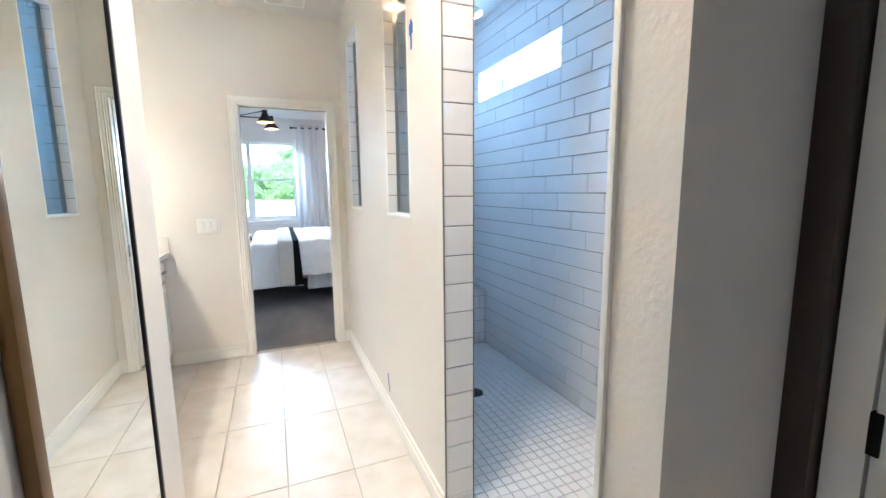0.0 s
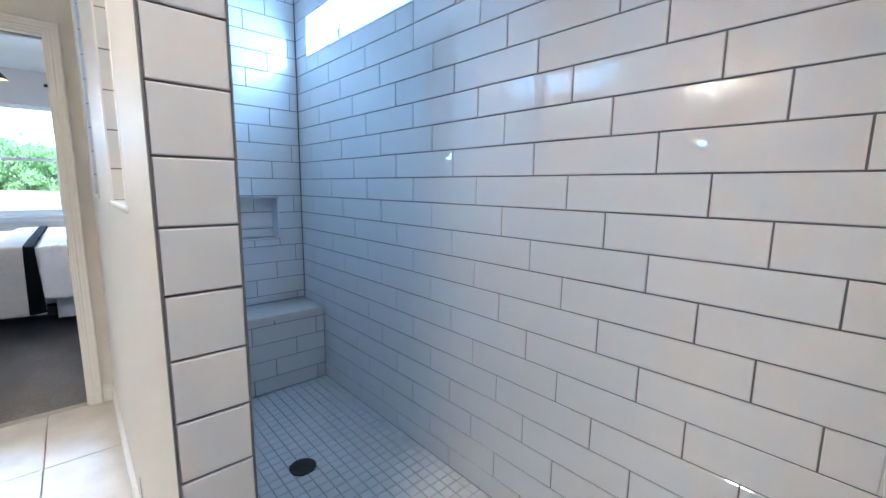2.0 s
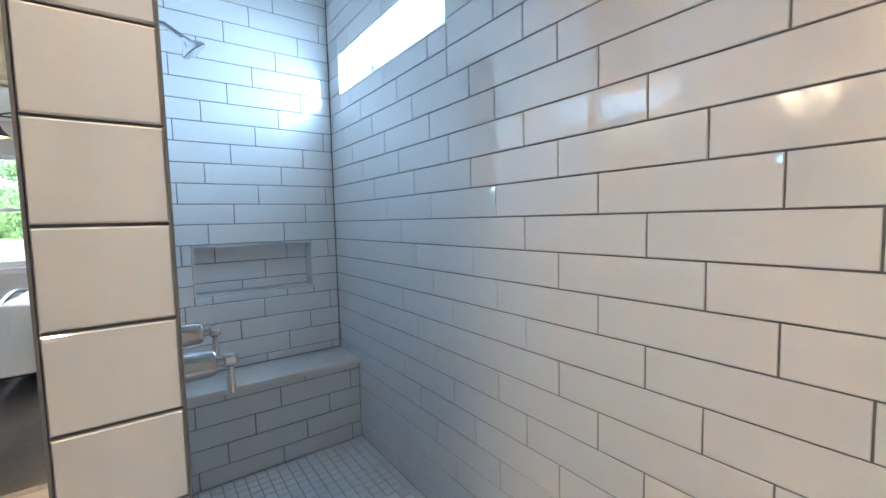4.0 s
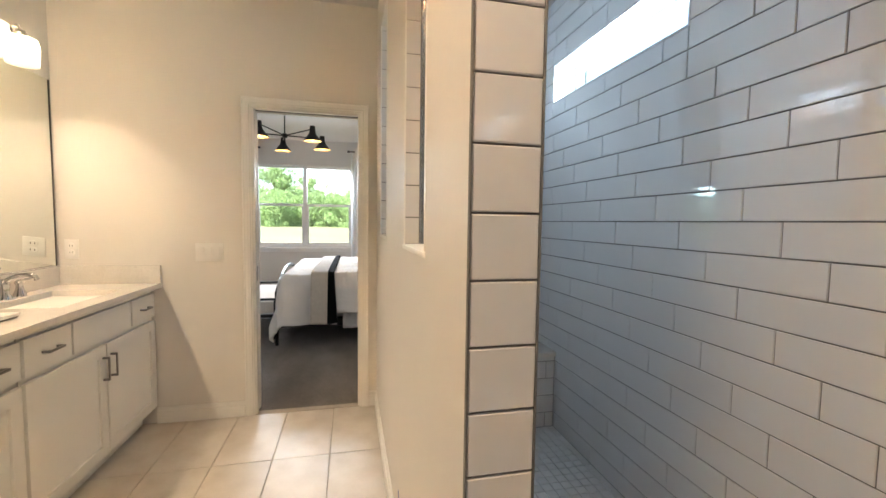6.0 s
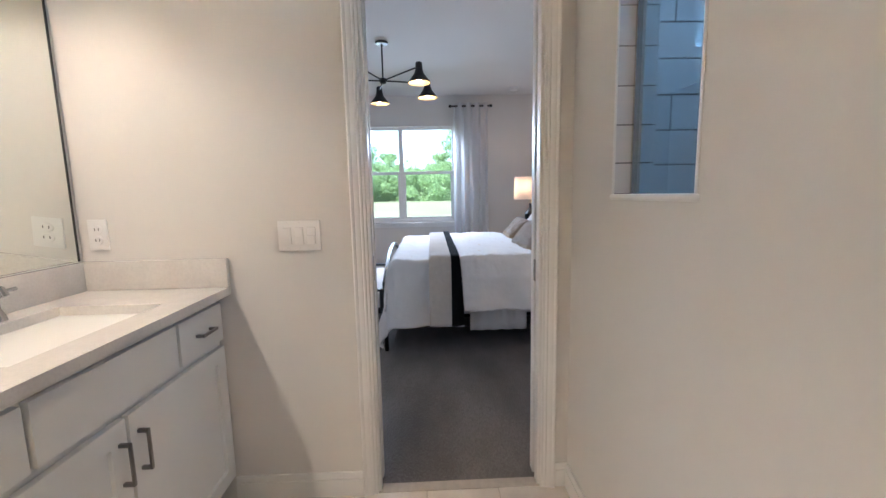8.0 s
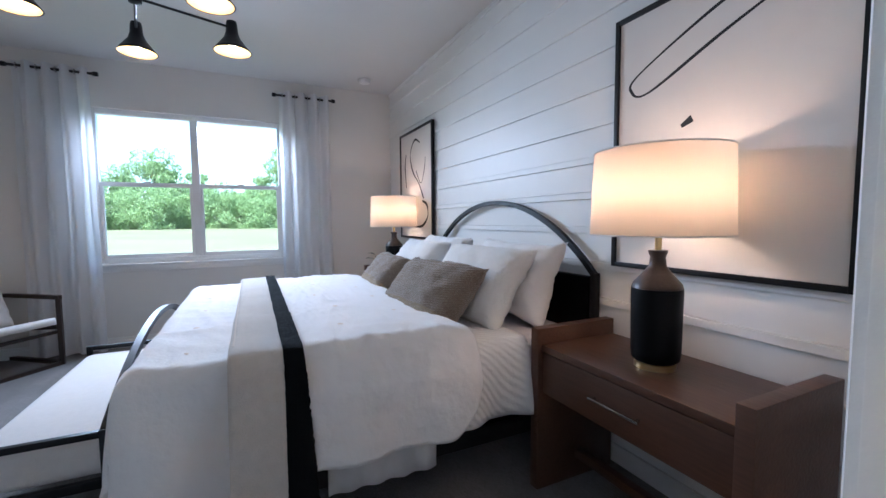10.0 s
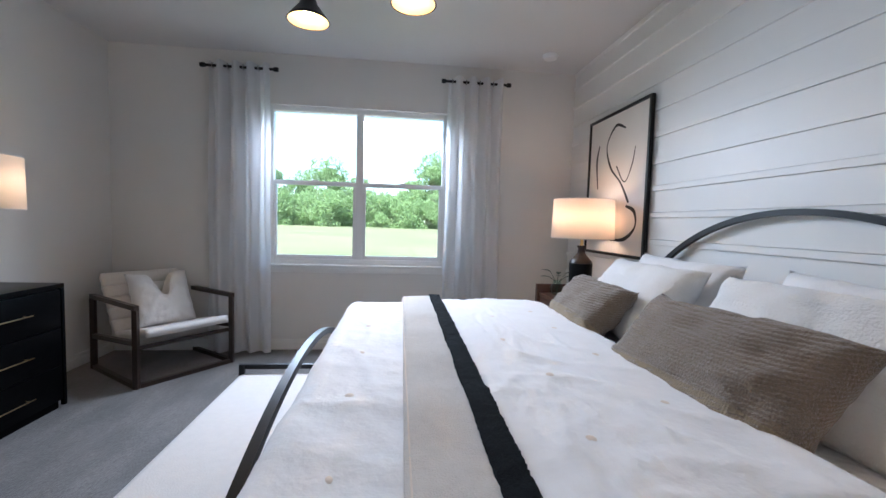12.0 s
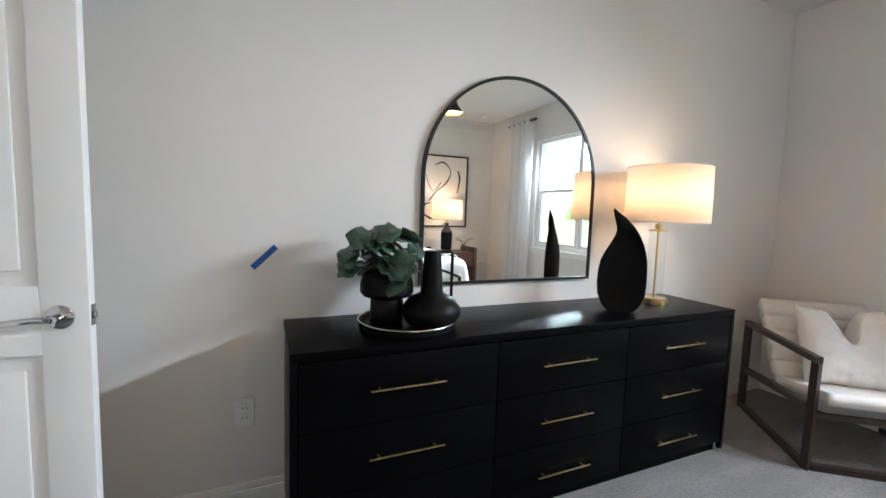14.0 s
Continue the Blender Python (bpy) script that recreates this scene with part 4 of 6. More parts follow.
def fold_over(u, v):
    """The duvet's turned-back half, with a rounded near corner."""
    a, t = 2.00 + 0.73 * u, -1 + 2 * v
    side = 0.46 - 0.20 * max(0.0, (u - 0.75) / 0.25) ** 2
    b = (BY0 + BY1) / 2 + t * ((BY1 - BY0) / 2 + side)
    dy = max(0.0, BY0 - b, b - BY1)
    sy = -1 if t < 0 else 1
    r = 0.10
    drop = dy - r * (1 - math.exp(-dy / r)) if dy else 0.0
    w = noise.noise(Vector((a * 3, b * 3, 8))) * 0.6 + noise.noise(Vector((a * 8, b * 9, 2))) * 0.4 + noise.noise(Vector((a * 5, b * 24, 5))) * 0.2
    roll = math.sqrt(max(0.0, 1 - (2 * u - 1) ** 6))
    crease = (1 - abs(noise.noise(Vector((a * 6.5, b * 2.0, 13))))) ** 6 + 0.8 * (1 - abs(noise.noise(Vector((a * 3.5 + b * 4.0, b * 2.2 - a, 19))))) ** 7
    pucker = (1 - abs(noise.noise(Vector((a * 24, b * 7, 31))))) ** 4 * math.exp(-((u - 0.3) / 0.28) ** 2)
    z = 0.722 - drop + 0.007 * w + 0.006 * pucker + 0.007 * crease + 0.036 * roll * math.exp(-dy * 5)
    y = min(max(b, BY0), BY1) + sy * (dy - drop + 0.05 * drop + 0.05 * roll * min(1, drop * 8) + 0.016 * math.sin(a * 15 + 2 * w) * min(1, drop * 3))
    return (a, y, z)


fold = whole("duvet_fold", grid(80, 200, fold_over), LINEN, "white duvet half turned back over the bed", "duvet", smooth=80, thick=0.02)

tufts(fold, [(2.22 + 0.05 * (k % 2), y) for k, y in enumerate((6.12, 6.50, 6.90, 7.30, 7.62))] + [(2.52, y) for y in (6.3, 6.7, 7.1, 7.45)])


def band(x0, x1, lean, lift, hem, seed, ny=110, nx=8, fuzz=0.0):
    def shape(u, v):
        L = (BY1 - BY0) / 2 + hem
        b = (BY0 + BY1) / 2 + (-1 + 2 * v) * L
        a = x0 + (x1 - x0) * u + lean * (v - 0.2)
        dy = max(0.0, BY0 - b, b - BY1)
        sy = -1 if b < 6.8 else 1
        r = 0.09
        drop = dy - r * (1 - math.exp(-dy / r)) if dy else 0.0
        a += 0.07 * drop * u
        w = noise.noise(Vector((a * 3, b * 5, seed)))
        f = fuzz * noise.noise(Vector((a * 160, b * 160, seed)))
        z = 0.750 + lift - drop + 0.012 * w + 0.004 * (1 - abs(noise.noise(Vector((a * 9, b * 15, seed))))) ** 3 + f
        y = min(max(b, BY0), BY1) + sy * (dy - drop + 0.07 * drop + 0.045 + 0.008 * math.sin(a * 20)) * (1 if dy else 0) + f
        if not dy:
            e = min(b - BY0, BY1 - b)
            if e < 0.045:
                y += sy * 0.045 * (1 - e / 0.045) ** 2
        return (a + f, y, z)
    return grid(nx, ny, shape)


throw = whole("throw_blanket", band(1.805, 1.985, 0.03, 0.024, 0.60, 4.0), THROW, "beige woven throw laid across the bed", "blanket", smooth=80, thick=0.012)
part("stitch_line", tube([(1.818, 5.93 + k * 0.031, on_top(throw, 1.82, 5.93 + k * 0.031) + 0.006) for k in range(59)], 0.0022, 6), STITCH, throw, "tan hand-stitched seam")
whole("throw_trim", band(1.972, 2.036, 0.03, 0.032, 0.61, 6.0, 360, 12, 0.0032), FUR, "black shaggy band along the throw's edge", "blanket", smooth=80, thick=0.016)


def pillow(name, w, h, t, m, mat, label, seed, chop=0.0, category="pillow", group="bed pillows", edge=None):
    """A plump cushion, w wide, h high, its middle at the pose m and standing on its long edge."""
    bm = bmesh.new()
    n = 26

    def point(u, v, s):
        a, b = 2 * u - 1, 2 * v - 1
        k = (1 - abs(a) ** 2.6) * (1 - abs(b) ** 2.6)
        pin = 1 - (0.11 + 0.03 * math.sin(seed * 7 + a)) * (1 - abs(b) ** 2) * abs(a) ** 3
        pin2 = 1 - (0.12 + 0.04 * math.sin(seed * 5 + 2 * a)) * (1 - abs(a) ** 2) * abs(b) ** 3
        crease = 0.014 * noise.noise(Vector((a * 2.6, b * 2.6, seed))) + 0.008 * noise.noise(Vector((a * 7, b * 7, seed + s))) + 0.010 * (1 - abs(noise.noise(Vector((a * 4 + b * 2, b * 3 - a, seed + 5))))) ** 5
        z = s * t / 2 * max(k, 0) ** 0.42 + crease * min(1.0, 6 * max(k, 0))
        y = b * h / 2 * pin2 + 0.012 * noise.noise(Vector((a * 3, 0.0, seed + 11))) * abs(b) ** 3
        if chop and b > 0:
            y -= chop * h * b * math.exp(-(a / 0.24) ** 2)
        return Vector((a * w / 2 * pin, y, z))
    for s in (1, -1):
        grid(n, n, lambda u, v: point(u, v, s), bm)
    bmesh.ops.remove_doubles(bm, verts=bm.verts, dist=0.0002)
    bmesh.ops.transform(bm, matrix=m, verts=bm.verts)
    ob = whole(name, bm, mat, label, category, group, smooth=80)
    if edge:
        bm = bmesh.new()
        for s in (1, -1):
            grid(n, 8, lambda u, v: point(u, 0.24 * v, s) * 1.006, bm)
        bmesh.ops.transform(bm, matrix=m, verts=bm.verts)
        part("lower_border", bm, edge, ob, "tan woven lower border", smooth=80)
    return ob


def standing(x, y, z, lean, turn=0):
    """Upright, facing the bed's foot, leaning back."""
    return Matrix.Translation((x, y, z)) @ Matrix.Rotation(radians(turn), 4, "Z") @ Matrix.Rotation(radians(-90), 4, "Z") @ Matrix.Rotation(radians(90 - lean), 4, "X")


for y in (6.37, 7.34):
    pillow("pillow", 0.78, 0.47, 0.22, standing(3.27, y, 0.875, 20), LINEN, "plump white pillow against the headboard", y)
for y in (6.42, 7.33):
    pillow("pillow", 0.80, 0.48, 0.22, standing(3.04, y, 0.862, 34, 4 if y < 7 else -3), SHAM, "white cotton sham with worn seams", y + 2)
pillow("throw_pillow", 0.78, 0.42, 0.21, standing(2.775, 6.46, 0.815, 40, 5), KNIT, "taupe knitted lumbar cushion with a tan lower edge", 4.4, edge=KNIT_EDGE)
pillow("throw_pillow", 0.66, 0.35, 0.19, standing(2.82, 7.40, 0.82, 42, -4), KNIT, "taupe knitted lumbar cushion with a tan border, on the bed", 7.7, edge=KNIT_EDGE)

# bench at the foot
fb2 = thing("bed_bench", (1.2, 6.8, 0), "black-framed bench with a cream cushion at the bed's foot", "bench")
NX0, NX1, NY0, NY1 = 0.952, 1.405, 6.21, 7.565
for x in (NX0 + 0.016, NX1 - 0.016):
    for y in (NY0 + 0.016, NY1 - 0.016):
        part("leg", boxes((x - 0.014, x + 0.014, y - 0.014, y + 0.014, 0.0, 0.455), bevel=0.003), BLACK, fb2)
for x in (NX0 + 0.016, NX1 - 0.016):
    part("side_rail", boxes((x - 0.012, x + 0.012, NY0 + 0.031, NY1 - 0.031, 0.24, 0.275), bevel=0.003), BLACK, fb2)
for y in (NY0 + 0.016, NY1 - 0.016):
    part("end_rail", boxes((NX0 + 0.031, NX1 - 0.031, y - 0.012, y + 0.012, 0.43, 0.455), bevel=0.003), BLACK, fb2)
    part("end_rail", boxes((NX0 + 0.031, NX1 - 0.031, y - 0.012, y + 0.012, 0.24, 0.275), bevel=0.003), BLACK, fb2)
part("cushion", boxes((NX0 + 0.012, NX1 - 0.012, NY0 + 0.034, NY1 - 0.034, 0.276, 0.415), bevel=0.03), BOUCLE, fb2, "cream seat cushion", smooth=80)

# ---- nightstands and their lamps ----


def nightstand(y0, y1, label):
    x0, x1, top = 3.03, 3.465, 0.665
    t = thing("nightstand", (x0, y0, 0), label, "nightstand", "nightstands")
    for a in (y0, y1 - 0.05):
        part("side", boxes((x0 - 0.02, x1, a, a + 0.05, 0.0, top + 0.072), bevel=0.004), WALNUT, t)
    part("top", boxes((x0, x1 - 0.005, y0 + 0.051, y1 - 0.051, top - 0.03, top), bevel=0.003), WALNUT, t)
    d = part("drawer", boxes((x0 + 0.004, x1 - 0.02, y0 + 0.054, y1 - 0.054, top - 0.215, top - 0.034), bevel=0.003), WALNUT, t)
    c = (y0 + y1) / 2
    part("handle", boxes((x0 - 0.022, x0 - 0.014, c - 0.11, c + 0.11, top - 0.125, top - 0.115), (x0 - 0.0145, x0 + 0.004, c - 0.10, c - 0.092, top - 0.125, top - 0.115), (x0 - 0.0145, x0 + 0.004, c + 0.092, c + 0.10, top - 0.125, top - 0.115), bevel=0.001), STEEL, d)
    part("stretcher", boxes((x0 + 0.2, x0 + 0.24, y0 + 0.051, y1 - 0.051, 0.10, 0.14), bevel=0.003), WALNUT, t)
    return top


def shade_with_light(t, x, y, z0, z1, r0, r1, watts):
    part("shade", lathe([(r0, z0), (r1, z1)], 40, m=pose(x, y, 0), cap=False), SHADE, t, "lit cream drum shade", thick=0.003)
    for z, r in ((z0, r0), (z1, r1)):
        part("shade_ring", tube([(x + r * math.cos(k * math.pi / 20), y + r * math.sin(k * math.pi / 20), z) for k in range(40)], 0.003, 6, closed=True), CANVAS, t)
    zb = (z0 + z1) / 2
    part("bulb", lathe([(0.012, -0.05), (0.026, 0.0), (0.030, 0.025), (0.018, 0.048), (0.004, 0.055)], 16, m=pose(x, y, zb - 0.02)), BULB, t)
    part("spider", tube([(x - r1 + 0.003, y, z1 - 0.02), (x + r1 - 0.003, y, z1 - 0.02)], 0.002, 6), BRASS, t)
    lamp("lamp_bulb", "POINT", (x, y, zb + 0.02), watts, WARM, 0.035)


def bottle_lamp(x, y, top, label):
    t = thing("table_lamp", (x, y, top), label, "table lamp", "nightstand lamps")
    part("foot", lathe([(0.072, 0.001), (0.072, 0.022), (0.068, 0.025)], 32, m=pose(x, y, top)), BRASS, t, "brass foot ring")
    bm = bmesh.new()
    lathe([(0.070, 0.026), (0.082, 0.036), (0.085, 0.06), (0.088, 0.285), (0.087, 0.298)], 64, bm, pose(x, y, top))
    for v in bm.verts:
        a = math.atan2(v.co.y - y, v.co.x - x)
        k = 1 + 0.012 * math.sin(a * 32)
        v.co.x, v.co.y = x + (v.co.x - x) * k, y + (v.co.y - y) * k
    part("body", bm, MATT_BLACK, t, "ribbed black ceramic body", smooth=50)
    part("neck", lathe([(0.087, 0.299), (0.082, 0.315), (0.050, 0.352), (0.030, 0.378), (0.026, 0.412), (0.033, 0.428), (0.033, 0.436)], 40, m=pose(x, y, top)), DARK_WOOD, t, "dark bronze shoulder and neck")
    part("stem", lathe([(0.012, 0.437), (0.012, 0.54)], 16, m=pose(x, y, top)), BRASS, t)
    shade_with_light(t, x, y, top + 0.493, top + 0.793, 0.235, 0.225, 2.2)


top = nightstand(4.93, 5.835, "walnut nightstand with one drawer beside the bed")
nightstand(7.88, 8.79, "walnut nightstand with one drawer near the window")
bottle_lamp(3.235, 5.385, top, "black bottle lamp with lit cream drum shade beside the bed")
bottle_lamp(3.22, 8.36, top, "black bottle lamp with lit cream shade near the window")

# small glass vase with sprig
gv = thing("glass_vase", (3.14, 8.62, top), "small clear glass vase with dark leaves on a nightstand", "vase")
part("vessel", lathe([(0.03, 0.002), (0.055, 0.02), (0.06, 0.06), (0.035, 0.10), (0.030, 0.125)], 24, m=pose(3.14, 8.62, top), cap=False), GLASS, gv, thick=0.003)
rng_l = random.Random(4)


def leaf(p, d, length, width, bm, cup=0.2):
    d = Vector(d).normalized()
    s = d.cross(Vector((0, 0, 1))).normalized()
    u = s.cross(d)
    p = Vector(p)
    rows = []
    for k in range(6):
        f = k / 5
        w = width * math.sin(math.pi * min(1, f * 0.92 + 0.05)) ** 0.7
        c = p + d * length * f + u * (-cup * length * f * f)
        rows.append([bm.verts.new(c + s * w * g + u * (0.25 * w * abs(g))) for g in (-1, 0, 1)])
    for a, b in zip(rows, rows[1:]):
        for j in range(2):
            bm.faces.new((a[j], a[j + 1], b[j + 1], b[j]))


for k in range(6):
    a = k * 1.1
    tip = Vector((3.14 + 0.07 * math.cos(a), 8.62 + 0.07 * math.sin(a), top + 0.15 + 0.02 * (k % 3)))
    part("stem", tube([(3.14, 8.62, top + 0.02), (3.14 + 0.02 * math.cos(a), 8.62 + 0.02 * math.sin(a), top + 0.12), tip], 0.002, 5), LEAF, gv)
    bm = bmesh.new()
    leaf(tip, (math.cos(a), math.sin(a), 0.3), 0.09, 0.022, bm)
    part("leaf", bm, LEAF, gv, thick=0.001)

cup = thing("candle_cup", (3.20, 8.06, top), "small matt black candle cup on the walnut nightstand", "cup")
part("vessel", lathe([(0.032, 0.001), (0.036, 0.004), (0.038, 0.066), (0.034, 0.068), (0.033, 0.052), (0.003, 0.050)], 28, m=pose(3.20, 8.06, top)), MATT_BLACK, cup)
part("wax", lathe([(0.0325, 0.052), (0.030, 0.056), (0.003, 0.055)], 24, m=pose(3.20, 8.06, top)), CANVAS, cup, "cream wax")

# ---- pictures over the nightstands ----


def stroke(points, r):
    """A brushed line on the canvas, thick and thin."""
    pts = [Vector(p) for p in points]
    fine = []
    for i in range(len(pts) - 1):
        p0, p1, p2, p3 = pts[max(i - 1, 0)], pts[i], pts[i + 1], pts[min(i + 2, len(pts) - 1)]
        for k in range(8):
            t = k / 8
            fine.append(0.5 * ((2 * p1) + (p2 - p0) * t + (2 * p0 - 5 * p1 + 4 * p2 - p3) * t * t + (3 * p1 - p0 - 3 * p2 + p3) * t ** 3))
    fine.append(pts[-1])
    bm = bmesh.new()
    left, right = [], []
    for i, p in enumerate(fine):
        d = (fine[min(i + 1, len(fine) - 1)] - fine[max(i - 1, 0)]).normalized()
        s = Vector((0, -d.z, d.y))
        w = r * (0.7 + 0.5 * math.sin(i * 0.21) ** 2)
        left.append(bm.verts.new(p + s * w))
        right.append(bm.verts.new(p - s * w))
    for i in range(len(fine) - 1):
        bm.faces.new((left[i], left[i + 1], right[i + 1], right[i]))
    return bm


def picture(y0, y1, z0, z1, label, strokes):
    t = thing("framed_art", (3.5, y0, z0), label, "picture", "framed art")
    x0, x1 = 3.450, 3.480
    part("frame", boxes((x0, x1, y0, y0 + 0.022, z0, z1), (x0, x1, y1 - 0.022, y1, z0, z1), (x0, x1, y0 + 0.022, y1 - 0.022, z0, z0 + 0.022), (x0, x1, y0 + 0.022, y1 - 0.022, z1 - 0.022, z1), bevel=0.002), BLACK, t)
    part("canvas", boxes((x0 + 0.012, x1 - 0.002, y0 + 0.022, y1 - 0.022, z0 + 0.022, z1 - 0.022)), CANVAS, t)
    for pts, r in strokes:
        part("brush_stroke", stroke([(x0 + 0.0112, y1 - (y1 - y0) * a, z0 + (z1 - z0) * b) for a, b in pts], r), INK, t, smooth=None)


# strokes as (share from the far edge, share of the height)
figure = [([(0.36, 0.86), (0.52, 0.90), (0.66, 0.78), (0.58, 0.62), (0.40, 0.50), (0.26, 0.36)], 0.010),
          ([(0.20, 0.72), (0.24, 0.60), (0.34, 0.50), (0.48, 0.62)], 0.006),
          ([(0.80, 0.80), (0.84, 0.68), (0.80, 0.48)], 0.012),
          ([(0.30, 0.34), (0.17, 0.30), (0.15, 0.20), (0.30, 0.12), (0.52, 0.11)], 0.013)]
figure = [([(1 - a, b) for a, b in pts], r) for pts, r in figure]
picture(7.915, 8.805, 1.03, 2.155, "framed abstract of black brush strokes on cream canvas", figure)
figure2 = [([(0.95, 0.98), (0.55, 0.90), (0.14, 0.76), (0.10, 0.70), (0.20, 0.68), (0.55, 0.80), (0.95, 0.92)], 0.006),
           ([(0.37, 0.525), (0.42, 0.545)], 0.012)]
picture(4.91, 5.797, 0.992, 2.12, "framed abstract of looping black line on cream canvas", figure2)

# ---- chandelier ----
CX, CY, CZ = 1.394, 7.036, 2.375
ch = thing("chandelier", (CX, CY, H), "black five-arm chandelier with lit cone shades", "chandelier")
part("canopy", lathe([(0.06, -0.022), (0.062, -0.004), (0.055, -0.001)], 28, m=pose(CX, CY, H)), BLACK, ch)
part("rod", lathe([(0.008, CZ), (0.008, H - 0.022)], 12, m=pose(CX, CY, 0)), BLACK, ch)
part("hub", lathe([(0.010, -0.032), (0.030, -0.024), (0.032, 0.020), (0.012, 0.03)], 20, m=pose(CX, CY, CZ)), BLACK, ch)
R = 0.50
for k in range(5):
    x, y = CX + R * math.cos(radians(100.6) + k * 2 * math.pi / 5), CY + R * math.sin(radians(100.6) + k * 2 * math.pi / 5)
    part("arm", tube([(CX, CY, CZ), (x, y, CZ + 0.03)], 0.0075, 8), BLACK, ch)
    s = part("shade", lathe([(0.108, -0.115), (0.092, -0.095), (0.046, -0.035), (0.034, 0.0), (0.030, 0.055), (0.022, 0.062)], 32, m=pose(x, y, CZ), cap=False), BLACK, ch, thick=0.002)
    part("shade_cap", lathe([(0.030, 0.056), (0.028, 0.066), (0.006, 0.068)], 20, m=pose(x, y, CZ)), BLACK, s)
    part("shade_lining", lathe([(0.1015, -0.1145), (0.087, -0.094), (0.043, -0.035), (0.031, 0.0)], 32, m=pose(x, y, CZ), cap=False), CREAM_IN, s, "gold enamel lining")
    part("bulb", lathe([(0.004, -0.098), (0.020, -0.088), (0.026, -0.068), (0.016, -0.04), (0.012, -0.02)], 16, m=pose(x, y, CZ)), BULB, s)
    lamp("chandelier_bulb", "POINT", (x, y, CZ - 0.085), 1.3, (1.0, 0.64, 0.34), 0.02)

sd = thing("smoke_detector", (3.077, 8.853, H), "round white smoke detector on the ceiling", "smoke detector")
part("base", lathe([(0.068, -0.012), (0.068, -0.001)], 28, m=pose(3.077, 8.853, H)), PLASTIC, sd)
part("dome", lathe([(0.03, -0.040), (0.055, -0.034), (0.062, -0.013)], 28, m=pose(3.077, 8.853, H)), PLASTIC, sd)

# ---- curtains ----


def curtain(x0, x1, label):
    y, zr = YN - 0.115, 2.557
    rod = thing("curtain_rod", (x0, y, zr), "short black curtain rod with end caps", "curtain rod", "curtain rods")
    part("rod", tube([(x0 - 0.04, y, zr), (x1 + 0.04, y, zr)], 0.012, 12), BLACK, rod)
    for x in (x0 - 0.05, x1 + 0.05):
        part("finial", lathe([(0.018, -0.02), (0.021, 0), (0.018, 0.02)], 16, m=Matrix.Translation((x, y, zr)) @ Matrix.Rotation(radians(90), 4, "Y")), BLACK, rod)
    part("bracket", tube([((x0 + x1) / 2, y, zr), ((x0 + x1) / 2, YN - 0.001, zr)], 0.007, 8), BLACK, rod)

    def shape(u, v):
        z = 2.60 - 2.585 * v
        amp = 0.045 + 0.012 * math.sin(v * 5 + x0)
        ph = u * 4 * 2 * math.pi + 0.35 * noise.noise(Vector((u * 5, v * 2.0, x0)))
        spread = 1 + 0.06 * v
        x = (x0 + x1) / 2 + (u - 0.5) * (x1 - x0) * spread + 0.012 * noise.noise(Vector((u * 9, v * 3, x0 + 4)))
        return (x, y + amp * math.sin(ph) + 0.010 * noise.noise(Vector((u * 20, v * 4, 1))), z)
    t = whole("curtain", grid(96, 40, shape), SHEER, label, "curtain", "window curtains", smooth=80)
    for k in range(8):
        xg = x0 + (x1 - x0) * (k + 0.5) / 8
        part("grommet", tube([(xg, y + 0.022 * math.cos(q * math.pi / 6), zr + 0.022 * math.sin(q * math.pi / 6)) for q in range(12)], 0.004, 6, closed=True), STEEL, t)


curtain(0.115, 0.63, "sheer white grommet curtain beside the window near the armchair")
curtain(2.225, 2.74, "sheer white grommet curtain beside the window near the bed")

# ---- dresser ----
RX0, RX1, RY0, RY1, RT = -0.748, -0.298, 5.853, 8.092, 0.798
ds = thing("dresser", (RX1, RY0, 0), "long black nine-drawer dresser with slim brass pulls", "dresser")
part("top", boxes((RX0, RX1, RY0, RY1, RT - 0.030, RT), bevel=0.003), BLACK_WOOD, ds)
part("carcass", boxes((RX0, RX1 - 0.022, RY0 + 0.004, RY1 - 0.004, 0.05, RT - 0.031), bevel=0.002), BLACK_WOOD, ds)
part("plinth", boxes((RX0 + 0.02, RX1 - 0.03, RY0 + 0.03, RY1 - 0.03, 0.004, 0.05)), BLACK_WOOD, ds)
for y in (RY0, RY1 - 0.024):
    part("side", boxes((RX1 - 0.022, RX1, y, y + 0.024, 0.02, RT - 0.031), bevel=0.002), BLACK_WOOD, ds)
cols = (RY0 + 0.027, 6.630, 7.328, RY1 - 0.027)
rows = (0.060, 0.282, 0.520, RT - 0.036)
for i in range(3):
    for j in range(3):
        a, b, c, d = cols[i] + 0.002, cols[i + 1] - 0.002, rows[j] + 0.002, rows[j + 1] - 0.002
        f = part("drawer", boxes((RX1 - 0.021, RX1 - 0.002, a, b, c, d), bevel=0.0015), BLACK_WOOD, ds)
        m = (a + b) / 2
        z = (0.157, 0.400, 0.646)[j]
        part("handle", boxes((RX1 + 0.018, RX1 + 0.024, m - 0.142, m + 0.142, z - 0.0028, z + 0.0028), (RX1 - 0.002, RX1 + 0.018, m - 0.11, m - 0.103, z - 0.003, z + 0.003), (RX1 - 0.002, RX1 + 0.018, m + 0.103, m + 0.11, z - 0.003, z + 0.003), bevel=0.001), BRASS, f, "slim brass bar pull")

